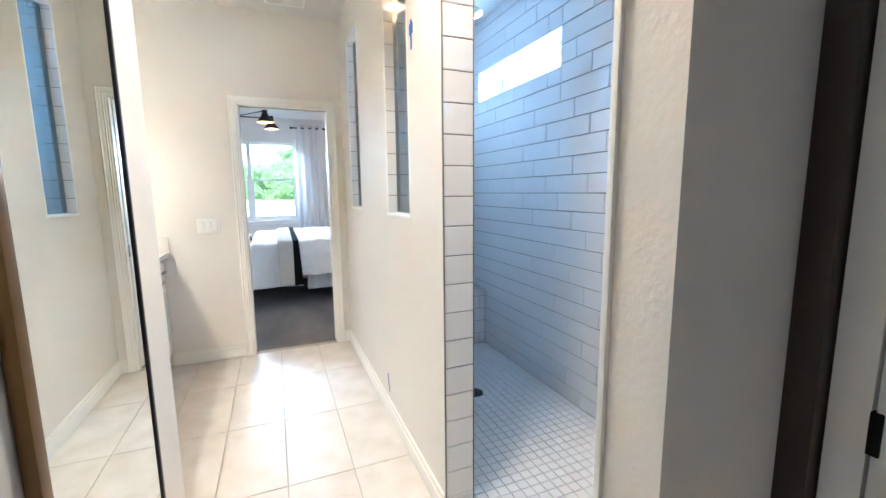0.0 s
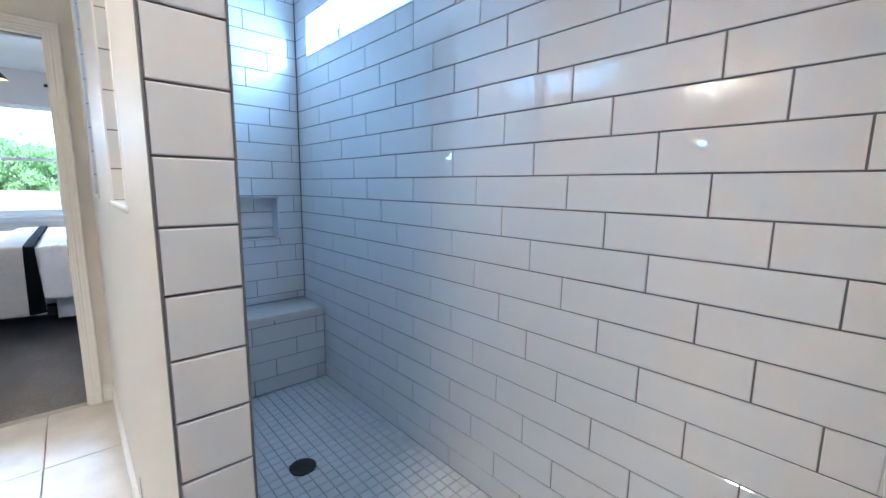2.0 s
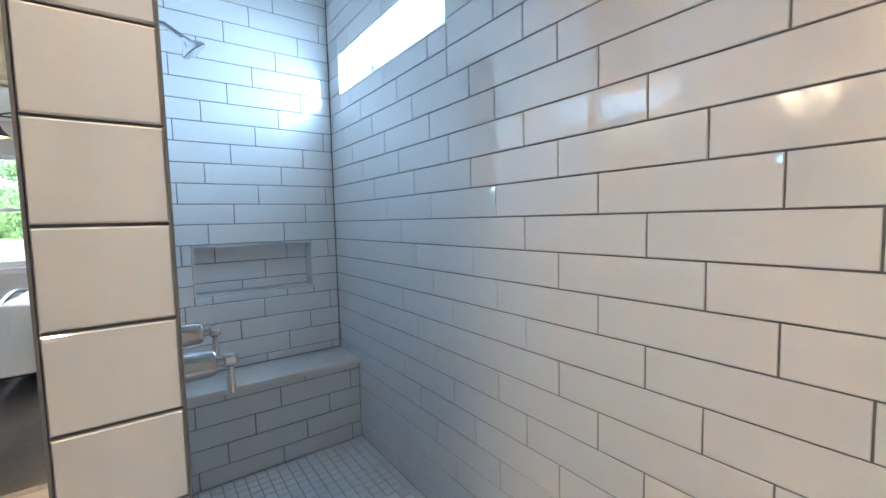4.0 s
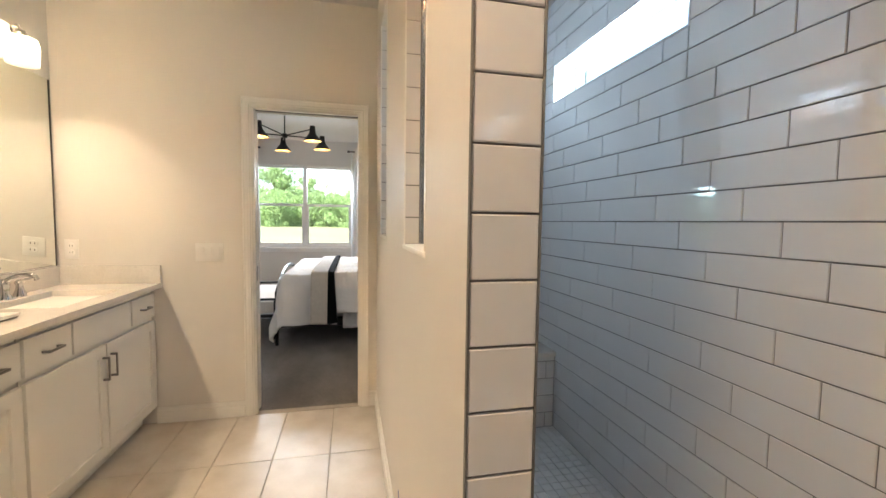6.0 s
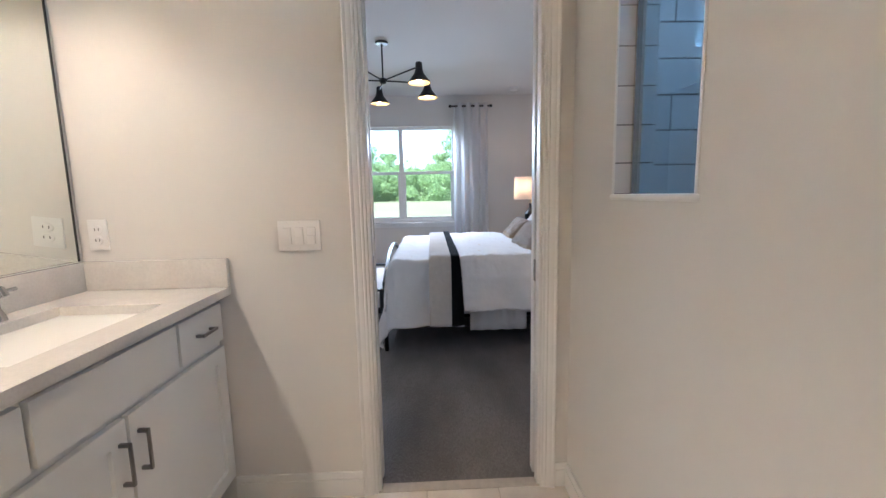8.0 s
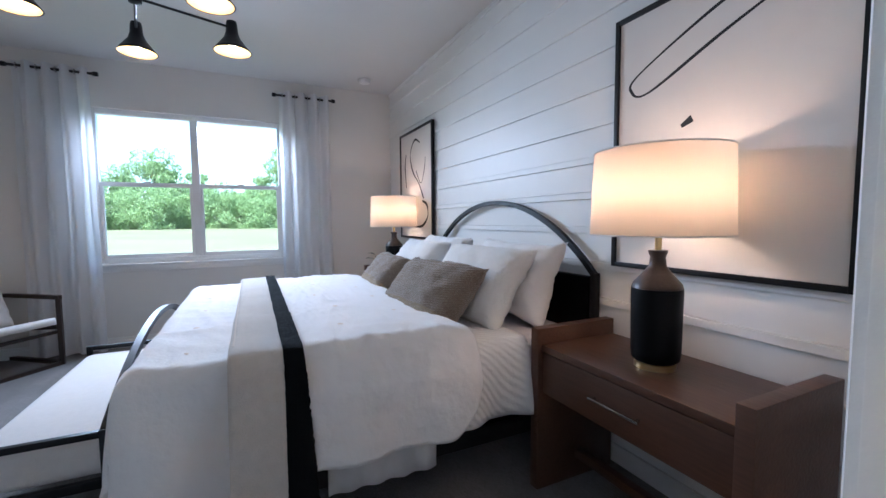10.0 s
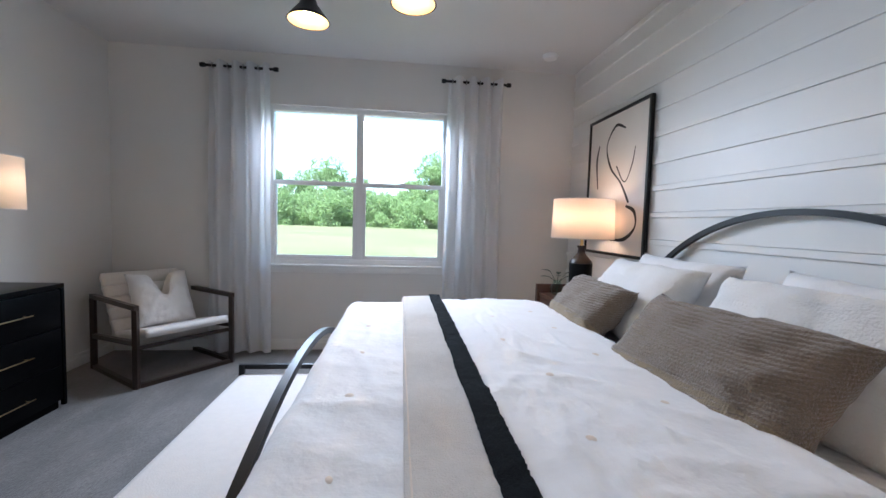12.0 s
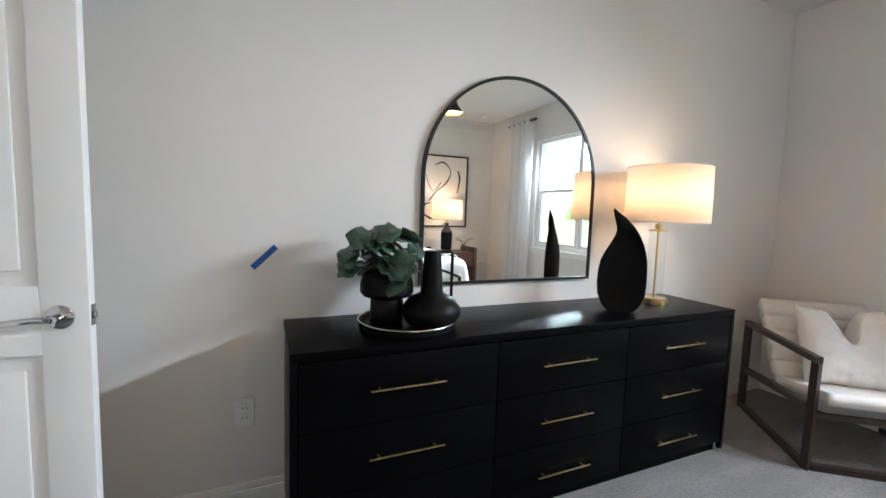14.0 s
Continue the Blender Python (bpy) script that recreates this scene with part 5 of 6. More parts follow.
# arched mirror
am = thing("arched_mirror", (-0.75, 6.963, 0.92), "arched mirror in a slim black frame over the dresser", "mirror")
MY0, MY1, MZ0, MZS, MZ1 = 6.459, 7.477, 0.921, 1.43, 1.942
outline = [(MY0, MZ0), (MY0, MZS)] + [((MY0 + MY1) / 2 - (MY1 - MY0) / 2 * math.cos(math.pi * k / 40), MZS + (MZ1 - MZS) * math.sin(math.pi * k / 40)) for k in range(1, 40)] + [(MY1, MZS), (MY1, MZ0)]
bm = bmesh.new()
ring0 = [bm.verts.new((-0.7615, y, z)) for y, z in outline]
ring1 = [bm.verts.new((-0.749, y, z)) for y, z in outline]
bm.faces.new(ring1)
for i in range(len(outline)):
    j = (i + 1) % len(outline)
    bm.faces.new((ring0[i], ring0[j], ring1[j], ring1[i]))
part("glass", bm, MIRROR, am, smooth=None)
bm = bmesh.new()
cyc = [((MY0 + MY1) / 2, 1.42)]
inner = [(cyc[0][0] + (y - cyc[0][0]) * 0.985, cyc[0][1] + (z - cyc[0][1]) * 0.985) for y, z in outline]
outer = [(cyc[0][0] + (y - cyc[0][0]) * 1.012, cyc[0][1] + (z - cyc[0][1]) * 1.012) for y, z in outline]
vs = [[bm.verts.new((x, y, z)) for y, z in ln] for ln, x in ((inner, -0.7425), (outer, -0.7425), (outer, -0.7635), (inner, -0.7485))]
n = len(outline)
for i in range(n):
    j = (i + 1) % n
    for p, q in ((0, 1), (1, 2), (3, 0)):
        bm.faces.new((vs[p][i], vs[p][j], vs[q][j], vs[q][i]))
part("frame", bm, BLACK, am, smooth=50)

# table lamp on the dresser
tl = thing("table_lamp", (-0.56, 7.79, RT), "clear glass and brass lamp with lit drum shade", "table lamp")
part("foot", lathe([(0.075, 0.001), (0.075, 0.018), (0.068, 0.022), (0.068, 0.030)], 32, m=pose(-0.56, 7.79, RT)), BRASS, tl)
part("stem", lathe([(0.006, 0.03), (0.006, 0.50)], 12, m=pose(-0.56, 7.79, RT)), BRASS, tl)
part("cylinder", lathe([(0.043, 0.031), (0.043, 0.40)], 32, m=pose(-0.56, 7.79, RT), cap=False), GLASS_CLEAR, tl, "clear glass tube")
part("collar", lathe([(0.050, 0.401), (0.050, 0.408), (0.02, 0.412), (0.02, 0.44)], 28, m=pose(-0.56, 7.79, RT)), BRASS, tl)
shade_with_light(tl, -0.53, 7.80, 1.250, 1.545, 0.210, 0.205, 0.65)

# teardrop sculpture
tv = bmesh.new()
SX, SYY = -0.46, 7.42
rings = []
# height, and how far the outline reaches to each side of the base's middle
outline_t = ((0.0, -0.055, 0.066), (0.025, -0.082, 0.094), (0.08, -0.104, 0.117), (0.14, -0.110, 0.121), (0.20, -0.107, 0.120), (0.255, -0.098, 0.117), (0.30, -0.078, 0.108), (0.34, -0.056, 0.096), (0.38, -0.036, 0.078), (0.41, -0.030, 0.060), (0.44, -0.037, 0.037), (0.47, -0.046, 0.008), (0.495, -0.051, -0.026), (0.512, -0.053, -0.046))
for z, lo, hi in outline_t:
    r, mid = (hi - lo) / 2, (hi + lo) / 2
    ring = []
    for i in range(32):
        q = 2 * math.pi * i / 32
        c, sn = math.cos(q), math.sin(q)
        hollow = 0.30 * min(1.0, z / 0.05) if z < 0.40 else 0.0
        x = 0.62 * r * c if c <= 0 else r * (0.30 * c * (1 - hollow / 0.30) + hollow * (0.45 - 1.35 * c * c) * c ** 0.35)
        across = mid + r * sn
        ring.append(tv.verts.new((SX + 0.707 * (x + across), SYY + 0.707 * (across - x), RT + 0.001 + z)))
    rings.append(ring)
for a, b in zip(rings, rings[1:]):
    for i in range(32):
        tv.faces.new((a[i], a[(i + 1) % 32], b[(i + 1) % 32], b[i]))
tv.faces.new(list(reversed(rings[0])))
tv.faces.new(rings[-1])
whole("teardrop_vase", tv, MATT_BLACK, "black teardrop-shaped vase with a curled tip", "vase", smooth=60)

# tray with plant pot and bottle vase
TX, TY = -0.52, 6.32
tr = thing("round_tray", (TX, TY, RT), "round black tray with a thin metal rim", "tray")
part("tray", lathe([(0.185, 0.001), (0.197, 0.004), (0.200, 0.028), (0.196, 0.029), (0.192, 0.010), (0.02, 0.008)], 48, m=pose(TX, TY, RT)), MATT_BLACK, tr)
part("rim", tube([(TX + 0.199 * math.cos(k * math.pi / 24), TY + 0.199 * math.sin(k * math.pi / 24), RT + 0.030) for k in range(48)], 0.003, 6, closed=True), STEEL, tr)
pp = thing("potted_plant", (-0.55, 6.24, RT), "green trailing plant in a black footed pot", "plant")
PZ = RT + 0.0105
part("pot", lathe([(0.064, 0.0), (0.068, 0.008), (0.066, 0.098), (0.062, 0.104), (0.098, 0.114), (0.108, 0.128), (0.108, 0.165), (0.098, 0.198), (0.082, 0.210)], 32, m=pose(-0.55, 6.24, PZ)), MATT_BLACK, pp)
rng_p = random.Random(9)
for k in range(38):
    a = rng_p.uniform(0, 6.28)
    r = rng_p.uniform(0.04, 0.19) + 0.055 * max(0.0, -math.sin(a)) - 0.03 * max(0.0, math.sin(a))
    h = rng_p.uniform(0.25, 0.37) - 1.0 * max(0, r - 0.11)
    if -0.55 + r * math.cos(a) < -0.73:
        continue
    tip = Vector((-0.55 + r * math.cos(a) * 0.8, 6.24 + r * math.sin(a), PZ + h))
    st = part("stem", tube([(-0.55, 6.24, PZ + 0.22), (-0.55 + 0.4 * r * math.cos(a), 6.24 + 0.4 * r * math.sin(a), PZ + 0.22 + (h - 0.22) * 0.8 + 0.03), tip], 0.0018, 5), LEAF, pp)
    bm = bmesh.new()
    s = rng_p.uniform(0.040, 0.062)
    mid = bm.verts.new((0, 0, -0.12 * s))
    rim = [bm.verts.new((s * (1 + 0.12 * math.sin(5 * q)) * math.cos(q), s * (1 + 0.12 * math.sin(5 * q)) * math.sin(q), 0.10 * s * math.sin(3 * q + k))) for q in (2 * math.pi * i / 14 for i in range(14))]
    for i in range(14):
        bm.faces.new((mid, rim[i], rim[(i + 1) % 14]))
    mt = Matrix.Translation(tip) @ Euler((rng_p.uniform(-0.8, 0.8) , rng_p.uniform(0.1, 1.0), a)).to_matrix().to_4x4()
    bmesh.ops.transform(bm, matrix=mt, verts=bm.verts)
    part("leaf", bm, LEAF, pp, thick=0.001)
bv = thing("bottle_vase", (-0.46, 6.40, RT), "matt black bottle vase with a side loop handle", "vase")
part("body", lathe([(0.06, 0.0), (0.098, 0.013), (0.118, 0.045), (0.117, 0.075), (0.092, 0.112), (0.052, 0.130), (0.046, 0.137), (0.040, 0.21), (0.033, 0.300), (0.029, 0.302)], 36, m=pose(-0.46, 6.40, PZ)), MATT_BLACK, bv)
part("handle", tube([(-0.46, 6.422, PZ + 0.297), (-0.46, 6.480, PZ + 0.297), (-0.46, 6.487, PZ + 0.290), (-0.46, 6.487, PZ + 0.110), (-0.46, 6.475, PZ + 0.10)], 0.007, 8), MATT_BLACK, bv)

# ---- armchair ----
chair = thing("armchair", (0.0, 8.55, 0), "dark wood open-frame armchair with channelled cream seat", "armchair")
A, B = Vector((-0.036, 8.346, 0)), Vector((0.392, 8.905, 0))
side = (B - A).normalized()
back = Vector((-side.y, side.x, 0))
if back.x > 0:
    back = -back
Wc, Dc = (B - A).length, 0.72


def at(s, d, z):
    return A + side * s + back * d + Vector((0, 0, z))


def bar(a, b, r=0.017):
    return tube([a, b], r, square=True)


for s in (0.0, Wc):
    for nm, p, q in (("front_leg", at(s, 0, 0.0), at(s, 0, 0.57)), ("back_leg", at(s, Dc, 0.0), at(s, Dc, 0.57)), ("arm", at(s, -0.017, 0.585), at(s, Dc + 0.017, 0.585)), ("floor_runner", at(s, 0.017, 0.018), at(s, Dc - 0.017, 0.018)), ("side_rail", at(s, 0.02, 0.33), at(s, Dc - 0.02, 0.27))):
        part(nm, bar(p, q), DARK_WOOD, chair)
part("front_runner", bar(at(0.02, 0, 0.018), at(Wc - 0.02, 0, 0.018)), DARK_WOOD, chair)
part("front_rail", bar(at(0.02, 0.015, 0.29), at(Wc - 0.02, 0.015, 0.29), 0.013), DARK_WOOD, chair)


def seat_shape(u, v):
    if v < 0.5:
        d, z = -0.03 + 0.50 * (v / 0.5), 0.375 - 0.10 * (v / 0.5)
    else:
        k = (v - 0.5) / 0.5
        d, z = 0.47 + 0.26 * k, 0.275 + 0.46 * k
    rib = 0.020 * abs(math.sin(math.pi * v * 11)) ** 0.6 if v > 0.46 else 0.02
    p = at(0.05 + (Wc - 0.1) * u, d - (rib if v > 0.5 else 0), z + (rib if v <= 0.5 else 0.2 * rib))
    return p


part("seat_sling", grid(20, 88, seat_shape), BOUCLE, chair, "cream channel-tufted sling seat", smooth=80, thick=0.062)
mt = Matrix.Translation(at(Wc / 2, 0.40, 0.555)) @ Matrix((( side.x, 0, -back.x, 0), (side.y, 0, -back.y, 0), (0, 1, 0, 0), (0, 0, 0, 1))) @ Matrix.Rotation(radians(-24), 4, "X")
pillow("cushion", 0.46, 0.48, 0.18, mt, LINEN, "chopped white square cushion on the armchair", 3.3, 0.46, "cushion", "armchair cushion")

# ---- bedroom details ----
o = thing("wall_outlet", (XW, 5.70, 0.41), "white duplex outlet plate low on the wall", "outlet")
part("cover", boxes((XW + 0.0005, XW + 0.007, 5.666, 5.740, 0.350, 0.474), bevel=0.002), PLASTIC, o)
for dz in (-0.02, 0.02):
    part("socket", lathe([(0.017, 0), (0.016, 0.003)], 20, m=Matrix.Translation((XW + 0.0065, 5.703, 0.412 + dz)) @ Matrix.Rotation(radians(90), 4, "Y")), PLASTIC, o)
    part("slots", boxes((XW + 0.0096, XW + 0.0108, 5.703 - 0.0085, 5.703 - 0.0060, 0.408 + dz, 0.418 + dz), (XW + 0.0096, XW + 0.0108, 5.703 + 0.0060, 5.703 + 0.0085, 0.408 + dz, 0.418 + dz)), DARK_SLOT, o)
bm = bmesh.new()
box(bm, -0.0004, 0.0004, -0.012, 0.012, -0.062, 0.062, m=Matrix.Translation((XW + 0.001, 5.782, 1.058)) @ Matrix.Rotation(radians(-46), 4, "X"))
whole("painter_tape", bm, TAPE, "strip of blue painter's tape on the bedroom wall", "tape", smooth=None)
dv = thing("door_3", (-0.44, 4.52, 0), "white panelled bedroom door standing open", "door", kind="structure")
hinge, edge = Vector((-0.44, 4.53, 0)), Vector((-0.366, 5.335, 0))
du = (edge - hinge).normalized()
dn = Vector((du.y, -du.x, 0))
md = Matrix(((du.x, dn.x, 0, hinge.x), (du.y, dn.y, 0, hinge.y), (0, 0, 1, 0), (0, 0, 0, 1)))
LW = (edge - hinge).length
bm = boxes((0, 0.11, -0.035, 0, 0.015, 2.04), (LW - 0.11, LW, -0.035, 0, 0.015, 2.04), (0.11, LW - 0.11, -0.035, 0, 1.90, 2.04), (0.11, LW - 0.11, -0.035, 0, 0.84, 1.03), (0.11, LW - 0.11, -0.035, 0, 0.015, 0.23), bevel=0.002)
for z0, z1 in ((0.23, 0.84), (1.03, 1.90)):
    box(bm, 0.108, LW - 0.108, -0.028, -0.012, z0 - 0.002, z1 + 0.002)
    box(bm, 0.15, LW - 0.15, -0.013, -0.003, z0 + 0.042, z1 - 0.042, 0.006)
bmesh.ops.transform(bm, matrix=md, verts=bm.verts)
part("door_leaf", bm, TRIM, dv)
bm = lathe([(0.033, 0), (0.033, 0.006), (0.026, 0.012), (0.012, 0.016), (0.011, 0.045)], 28, m=md @ Matrix.Translation((LW - 0.065, 0.001, 0.945)) @ Matrix.Rotation(radians(-90), 4, "X"))
part("rosette", bm, CHROME, dv)
bm = tube([(LW - 0.065, 0.042, 0.945), (LW - 0.10, 0.046, 0.948), (LW - 0.175, 0.044, 0.940), (LW - 0.195, 0.040, 0.938)], 0.009, 10)
bmesh.ops.transform(bm, matrix=md, verts=bm.verts)
part("door_handle", bm, CHROME, dv, "satin chrome lever handle")
bm = boxes((LW + 0.0005, LW + 0.003, -0.029, -0.006, 0.915, 0.975), (LW + 0.003, LW + 0.010, -0.023, -0.012, 0.935, 0.955), bevel=0.001)
bmesh.ops.transform(bm, matrix=md, verts=bm.verts)
part("latch", bm, STEEL, dv)
bm = bmesh.new()
box(bm, -0.010, 0.010, -0.0004, 0.0004, -0.045, 0.045, m=Matrix.Translation((1.568, YN - 0.001, 0.196)) @ Matrix.Rotation(radians(-52), 4, "Y"))
whole("painter_tape", bm, TAPE, "blue painter's tape scrap low under the window", "tape", smooth=None)

# ---- outside ----


def leaf_clumps(bm, centre, radius, count, size, rng, squash=0.8):
    for _ in range(count):
        d = Vector((rng.gauss(0, 1), rng.gauss(0, 1), rng.gauss(0, 1))).normalized() * radius * (0.55 + 0.45 * rng.random())
        c = Vector(centre) + Vector((d.x, d.y, d.z * squash))
        rot = Euler((rng.uniform(0, 6.3), rng.uniform(0, 6.3), rng.uniform(0, 6.3))).to_matrix()
        s = size * rng.uniform(0.6, 1.4)
        q = [bm.verts.new(c + rot @ Vector(p)) for p in ((-s, 0, 0), (-0.2 * s, -0.5 * s, 0.1 * s), (s, 0, -0.1 * s), (0.1 * s, 0.55 * s, 0.12 * s))]
        bm.faces.new(q)


def tree(seed, height, width, low):
    rng = random.Random(seed)
    t = thing("tree", (0, 0, 0), "leafy green tree at the field's far edge" if low < 0.3 else "tall green tree above the undergrowth", "tree", "wood edge")
    lean = Vector((rng.uniform(-0.4, 0.4), 0, 0))
    bm = bmesh.new()
    base = height * 0.05
    pts = [Vector((0, 0, -0.4)), Vector((0, 0, height * 0.3)) + lean * 0.4, Vector((0, 0, height * 0.62)) + lean]
    for a, b, r0, r1 in ((pts[0], pts[1], 0.020, 0.015), (pts[1], pts[2], 0.015, 0.008)):
        rings = []
        for p, r in ((a, r0 * height), (b, r1 * height)):
            rings.append([bm.verts.new(p + Vector((r * math.cos(k), r * math.sin(k), 0))) for k in (i * math.pi / 4 for i in range(8))])
        for i in range(8):
            bm.faces.new((rings[0][i], rings[0][(i + 1) % 8], rings[1][(i + 1) % 8], rings[1][i]))
    crown = bmesh.new()
    for k in range(int(16 + 1.3 * height)):
        a = rng.uniform(0, 6.28)
        h = low * height + (1 - low) * height * rng.random()
        f = 1 - 0.6 * abs((h / height - low) / (1 - low) - 0.35)
        r = width * 0.5 * f * math.sqrt(rng.random())
        c = Vector((r * math.cos(a), r * math.sin(a), max(h - width * 0.12, 0.1))) + lean * h / height
        tube([pts[1], c], 0.004 * height, 5, bm)
        leaf_clumps(crown, c, width * rng.uniform(0.13, 0.26), int(260 + 100 * rng.random()), 0.072 + 0.0115 * height, rng)
    part("trunk", bm, BARK, t)
    part("crown", crown, FOLIAGE, t, smooth=None)
    return t


kinds = [tree(11, 5.0, 6.5, 0.0), tree(12, 6.2, 6.0, 0.02), tree(13, 4.2, 7.0, 0.0), tree(14, 10.5, 7.0, 0.12), tree(15, 13.0, 8.5, 0.25)]
rng = random.Random(5)
first = [True] * 5


def plant(k, x, y, s):
    x, y, s = 1.8 * x, 1.8 * y, 1.8 * s
    m = pose(x, y, -0.36, 0, 0, rng.uniform(0, 360)) @ Matrix.Diagonal((s, s, s, 1))
    if first[k]:
        kinds[k].matrix_basis = m
        first[k] = False
    else:
        ob = copy_thing(kinds[k], Matrix.Identity(4))
        ob.matrix_basis = m


for i in range(44):
    plant(rng.choice((0, 1, 2)), -66 + i * 3.1 + rng.uniform(-1, 1), 66 + rng.uniform(-3, 3), rng.uniform(0.8, 1.15))
for i in range(30):
    plant(rng.choice((0, 1, 1)), -66 + i * 4.5 + rng.uniform(-2, 2), 74 + rng.uniform(-2, 4), rng.uniform(1.0, 1.25))
for x, s in ((-16.5, 0.72), (-11.8, 0.92), (7.0, 0.95), (10.5, 1.05), (14.5, 0.98), (18.0, 1.06), (23, 0.9), (34, 1.0), (-28, 0.8), (-38, 0.9)):
    plant(4, x, 78 + rng.uniform(-3, 3), s)
for x, s in ((-22, 0.95), (-6.5, 0.85), (28, 1.1), (4.0, 0.85)):
    plant(3, x, 80, s)

# ---- tiles, planks and boards ----
PV, PU, Z0 = 0.1118, 0.404, -0.016
cache = {}


def piece(name, w, h, d, mat, bevel=0.0016):
    """The shared mesh of a piece, w wide, h high, d thick, its front at z = 0 and its corner at the origin."""
    key = (name, round(w, 4), round(h, 4), mat.name)
    if key not in cache:
        b = bevel
        v = [(0, 0, -d), (w, 0, -d), (w, h, -d), (0, h, -d), (0, 0, -b), (w, 0, -b), (w, h, -b), (0, h, -b), (b, b, 0), (w - b, b, 0), (w - b, h - b, 0), (b, h - b, 0)]
        f = [(8, 9, 10, 11)] + [(i, (i + 1) % 4, 4 + (i + 1) % 4, 4 + i) for i in range(4)] + [(4 + i, 4 + (i + 1) % 4, 8 + (i + 1) % 4, 8 + i) for i in range(4)]
        me = bpy.data.meshes.new(name)
        me.from_pydata(v, [], f)
        me.materials.append(mat)
        cache[key] = me
    return cache[key]


def cut(r, hole):
    a, b, c, d = r
    e, f, g, h = hole
    if b <= e or a >= f or d <= g or c >= h:
        return [r]
    out = []
    if a < e:
        out.append((a, e, c, d))
    if b > f:
        out.append((f, b, c, d))
    if c < g:
        out.append((max(a, e), min(b, f), c, g))
    if d > h:
        out.append((max(a, e), min(b, f), h, d))
    return out


def tile_wall(parent, m, u0, u1, v0, v1, joint, step, holes=(), gap=0.0022, name="tile", pu=PU, pv=PV, z0=Z0, mat=None, depth=0.006):
    """Tiles on the plane m (x along, y up, z out), courses of pv, each course shifted by step."""
    mat = mat or TILE
    for k in range(int((v0 - z0) / pv) - 1, int((v1 - z0) / pv) + 2):
        c, d = max(v0, z0 + k * pv), min(v1, z0 + (k + 1) * pv)
        if d - c < 0.008:
            continue
        start = joint + step * k
        n0 = math.floor((u0 - start) / pu)
        n1 = math.ceil((u1 - start) / pu)
        for n in range(n0, n1):
            a, b = max(u0, start + n * pu), min(u1, start + (n + 1) * pu)
            rects = [(a, b, c, d)]
            for h in holes:
                rects = [q for r in rects for q in cut(r, h)]
            for a2, b2, c2, d2 in rects:
                if b2 - a2 < 0.008 or d2 - c2 < 0.008:
                    continue
                ob = new(name, piece(name, b2 - a2 - 2 * gap, d2 - c2 - 2 * gap, depth, mat))
                ob.parent = parent
                ob.matrix_basis = m @ Matrix.Translation((a2 + gap, c2 + gap, random.uniform(-0.0004, 0.0004))) @ Euler((random.uniform(-0.002, 0.002), random.uniform(-0.001, 0.001), 0)).to_matrix().to_4x4()


def plane(o, u, v):
    """A plane's pose from its origin and its two directions."""
    u, v = Vector(u), Vector(v)
    w = u.cross(v)
    return Matrix((( u.x, v.x, w.x, o[0]), (u.y, v.y, w.y, o[1]), (u.z, v.z, w.z, o[2]), (0, 0, 0, 1)))


# east wall: runs along -y as seen from inside, so u = -y
tile_wall(shower_east, plane((XS, 0, 0), (0, -1, 0), (0, 0, 1)), -YS, -1.284, 0.0, H, -2.19 + 15 * 0.1347, -0.1347, [(-SY1, -SY0, SZ0, SZ1)])
# back wall: u = x
tile_wall(shower_back, plane((0, YS, 0), (1, 0, 0), (0, 0, 1)), XQ, XS - 0.002, 0.0, H, XS - 0.19, 0.1347, [(2.66, 3.315, 0.925, 1.205), (XQ, XS, 0.0, 0.495)])
# recess in the back wall
tile_wall(shower_back, plane((0, YS + 0.094, 0), (1, 0, 0), (0, 0, 1)), 2.668, 3.307, 0.933, 1.197, XS - 0.02, 0.1347)
for spec in ((2.660, 2.668, 0.926, 1.204), (3.307, 3.315, 0.926, 1.204), (2.668, 3.307, 0.925, 0.933), (2.668, 3.307, 1.197, 1.205)):
    part("tile", boxes((spec[0], spec[1], YS - 0.001, YS + 0.10, spec[2], spec[3])), TILE, shower_back)
# partition: end cap and shower face
for k in range(26):
    c, d = max(0.0, Z0 + k * PV), min(H, Z0 + (k + 1) * PV)
    if d - c > 0.01:
        ob = new("tile", piece("tile", XQ - XP - 0.0066, d - c - 0.0036, 0.008, TILE, 0.0022))
        ob.parent = partition
        ob.matrix_basis = plane((XP + 0.0033, 2.103, c + 0.0018), (1, 0, 0), (0, 0, 1))
tile_wall(partition, plane((XQ, 0, 0), (0, 1, 0), (0, 0, 1)), 2.124, YS, 0.0, H, 2.3, 0.1347, [(a - 0.008, b + 0.008, NZ0 - 0.006, NZ1) for a, b in NICHES])
tile_wall(stub, plane((0, 1.287, 0), (-1, 0, 0), (0, 0, 1)), -XS, -2.384, 0.0, H, -2.7, 0.1347)
tile_wall(bench, plane((0, 3.826, 0), (1, 0, 0), (0, 0, 1)), XQ + 0.001, XS - 0.002, 0.0, 0.462, XS - 0.06, 0.1347)

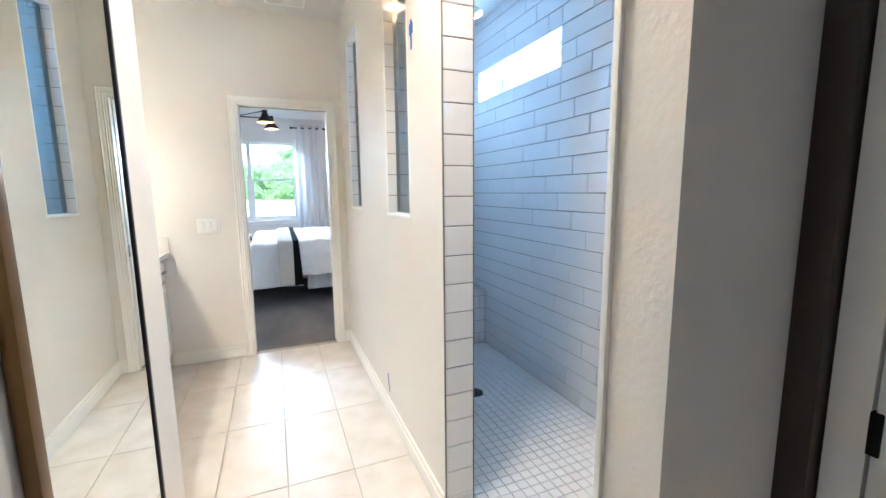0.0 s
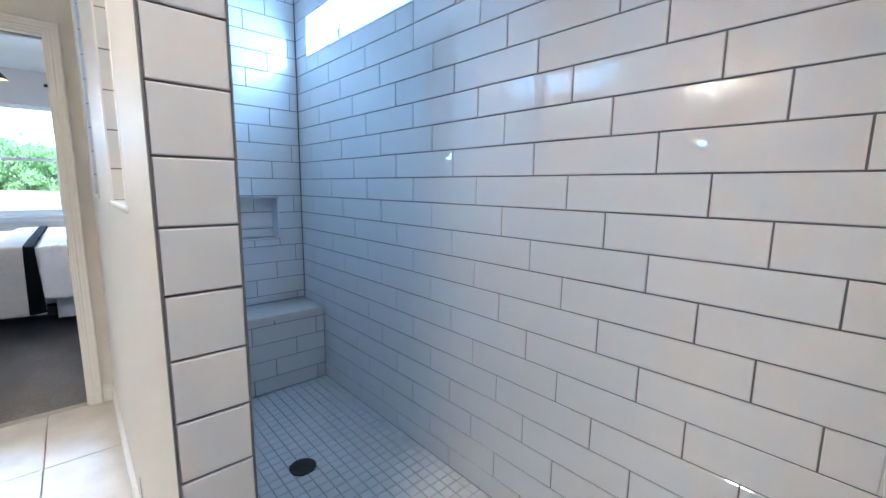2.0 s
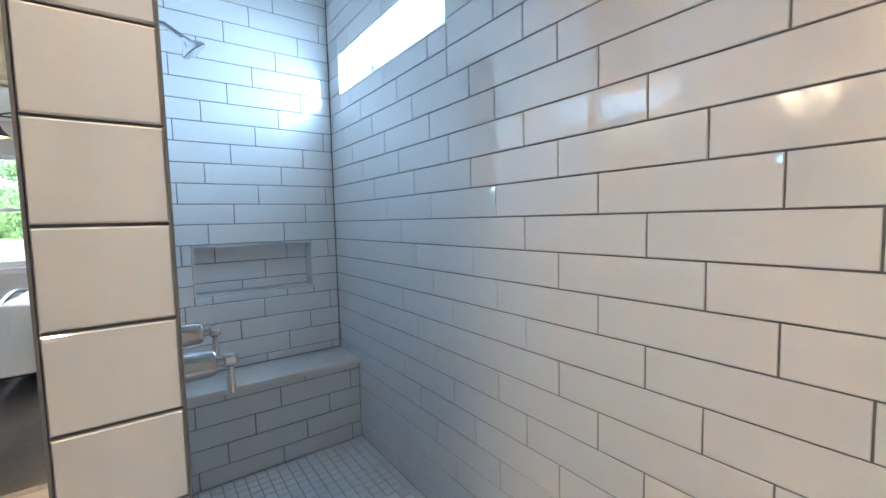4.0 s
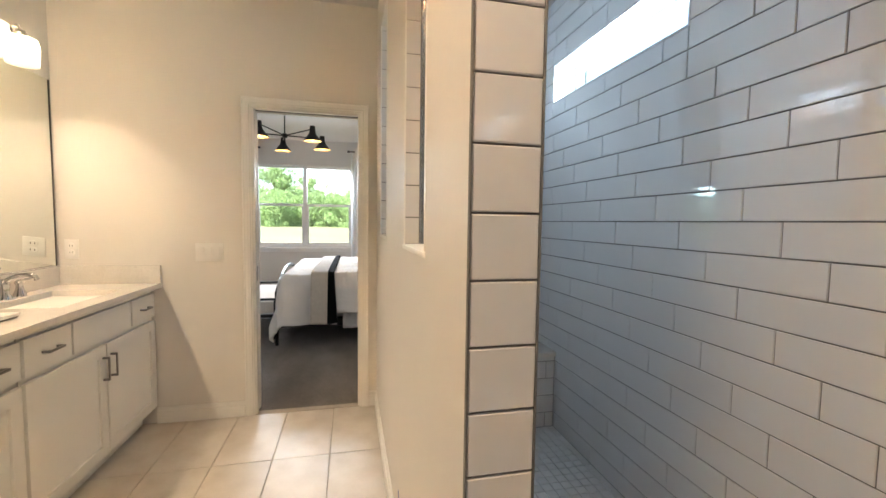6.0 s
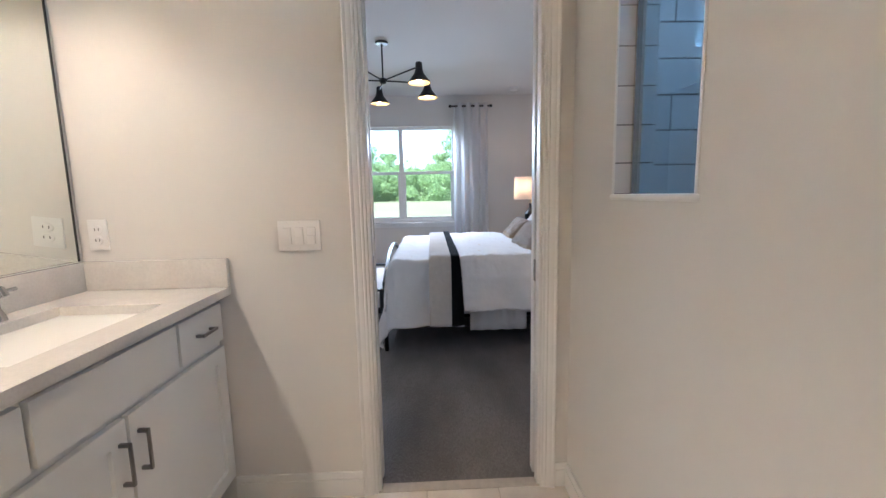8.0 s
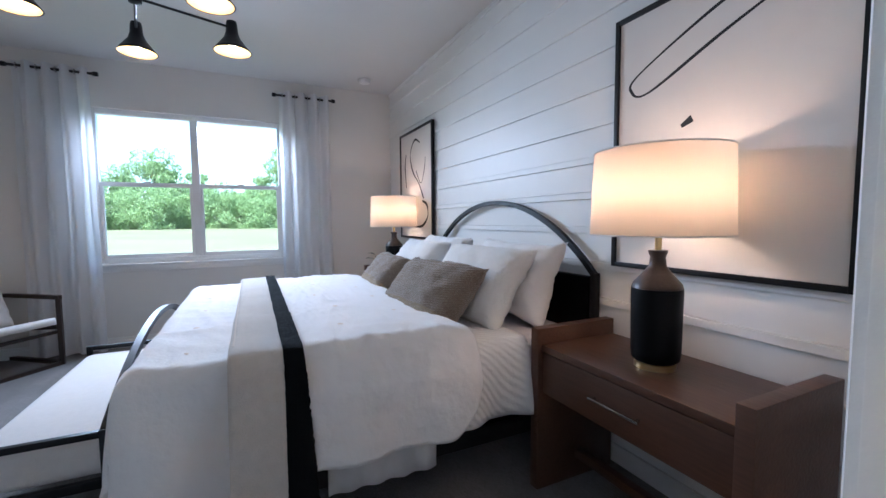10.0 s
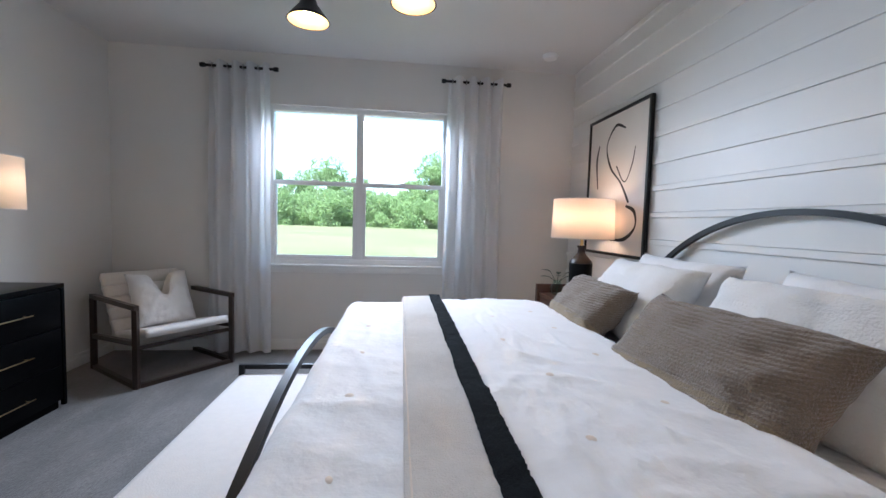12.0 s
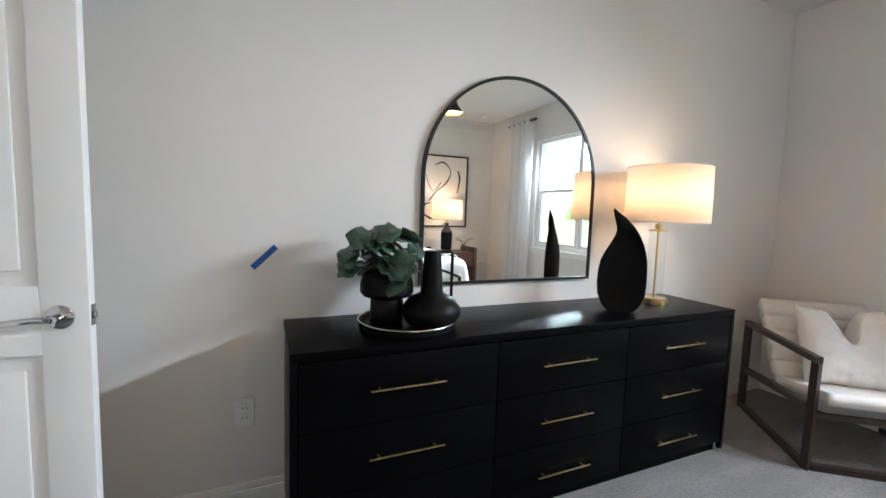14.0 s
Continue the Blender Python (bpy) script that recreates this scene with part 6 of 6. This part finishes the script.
# mosaic floor
pm = 0.0525
rest_v, rest_f = [], []
ny, nx = int((YS - 1.29) / pm), int((XS - XP) / pm)
for j in range(ny + 1):
    for i in range(nx + 1):
        x0, y0 = XP + 0.012 + i * pm, 1.292 + j * pm
        x1, y1 = min(x0 + pm - 0.0035, XS - 0.002), min(y0 + pm - 0.0035, 3.822)
        if x1 - x0 < 0.008 or y1 - y0 < 0.008:
            continue
        if y1 > 2.106 and x0 < XQ:
            x0 = XQ + 0.002
            if x1 - x0 < 0.008:
                continue
        if math.hypot((x0 + x1) / 2 - 2.965, (y0 + y1) / 2 - 3.03) < 0.062:
            continue
        if y0 < 1.29 + 14 * pm:
            ob = new("tile", piece("mosaic", x1 - x0, y1 - y0, 0.005, MOSAIC, 0.001))
            ob.parent = bpy.data.objects["floor_shower"]
            ob.matrix_basis = pose(x0, y0, 0.0)
        else:
            n = len(rest_v)
            rest_v += [(x0, y0, -0.005), (x1, y0, -0.005), (x1, y1, -0.005), (x0, y1, -0.005), (x0 + 0.001, y0 + 0.001, 0), (x1 - 0.001, y0 + 0.001, 0), (x1 - 0.001, y1 - 0.001, 0), (x0 + 0.001, y1 - 0.001, 0)]
            rest_f += [(n + 4, n + 5, n + 6, n + 7)] + [(n + q, n + (q + 1) % 4, n + 4 + (q + 1) % 4, n + 4 + q) for q in range(4)]
me = bpy.data.meshes.new("mosaic_tiles")
me.from_pydata(rest_v, [], rest_f)
me.materials.append(TILE_REST)
ob = tagged(new("mosaic_tiles", me), "white mosaic tiles further into the shower", kind="stuff")
ob.parent = bpy.data.objects["floor_shower"]

# bathroom floor tiles, 0.30 x 0.60
fb = bpy.data.objects["floor_bath"]
for i in range(-4, 7):
    for j in range(-6, 4):
        x0, x1 = max(1.775 + (i - 1) * 0.304, 0.49), min(1.775 + i * 0.304, 2.732)
        y0, y1 = max(3.175 + (j - 1) * 0.605, -0.78), min(3.175 + j * 0.605, YB - 0.001)
        if x0 < 1.5 and y1 < 2.03:
            continue
        y0 = max(y0, 2.025) if x0 < 1.49 else y0
        if y0 >= 1.15:
            x1 = min(x1, XP + 0.006)
        elif y1 > 1.15 and x1 > XP:
            y1 = 1.15
        if x1 - x0 < 0.02 or y1 - y0 < 0.02:
            continue
        ob = new("tile", piece("floor_tile", x1 - x0 - 0.004, y1 - y0 - 0.004, 0.006, PORCELAIN, 0.0015))
        ob.parent = fb
        ob.matrix_basis = pose(x0 + 0.002, y0 + 0.002, random.uniform(-0.0004, 0.0004))

# boards of the bed wall
zb = 0.998 - 6 * 0.179
while zb < H:
    lo, hi = max(zb, 0.0), min(zb + 0.179, H)
    if hi - lo > 0.03:
        part("plank", boxes((XE - 0.012, XE - 0.001, YR + 0.002, YN - 0.002, lo + 0.002, hi - 0.035), bevel=0.0015), TRIM, wall_east, smooth=None)
        part("plank_lip", boxes((XE - 0.024, XE - 0.001, YR + 0.002, YN - 0.002, hi - 0.0345, hi - 0.0005), bevel=0.002), TRIM, wall_east, smooth=None)
    zb += 0.179
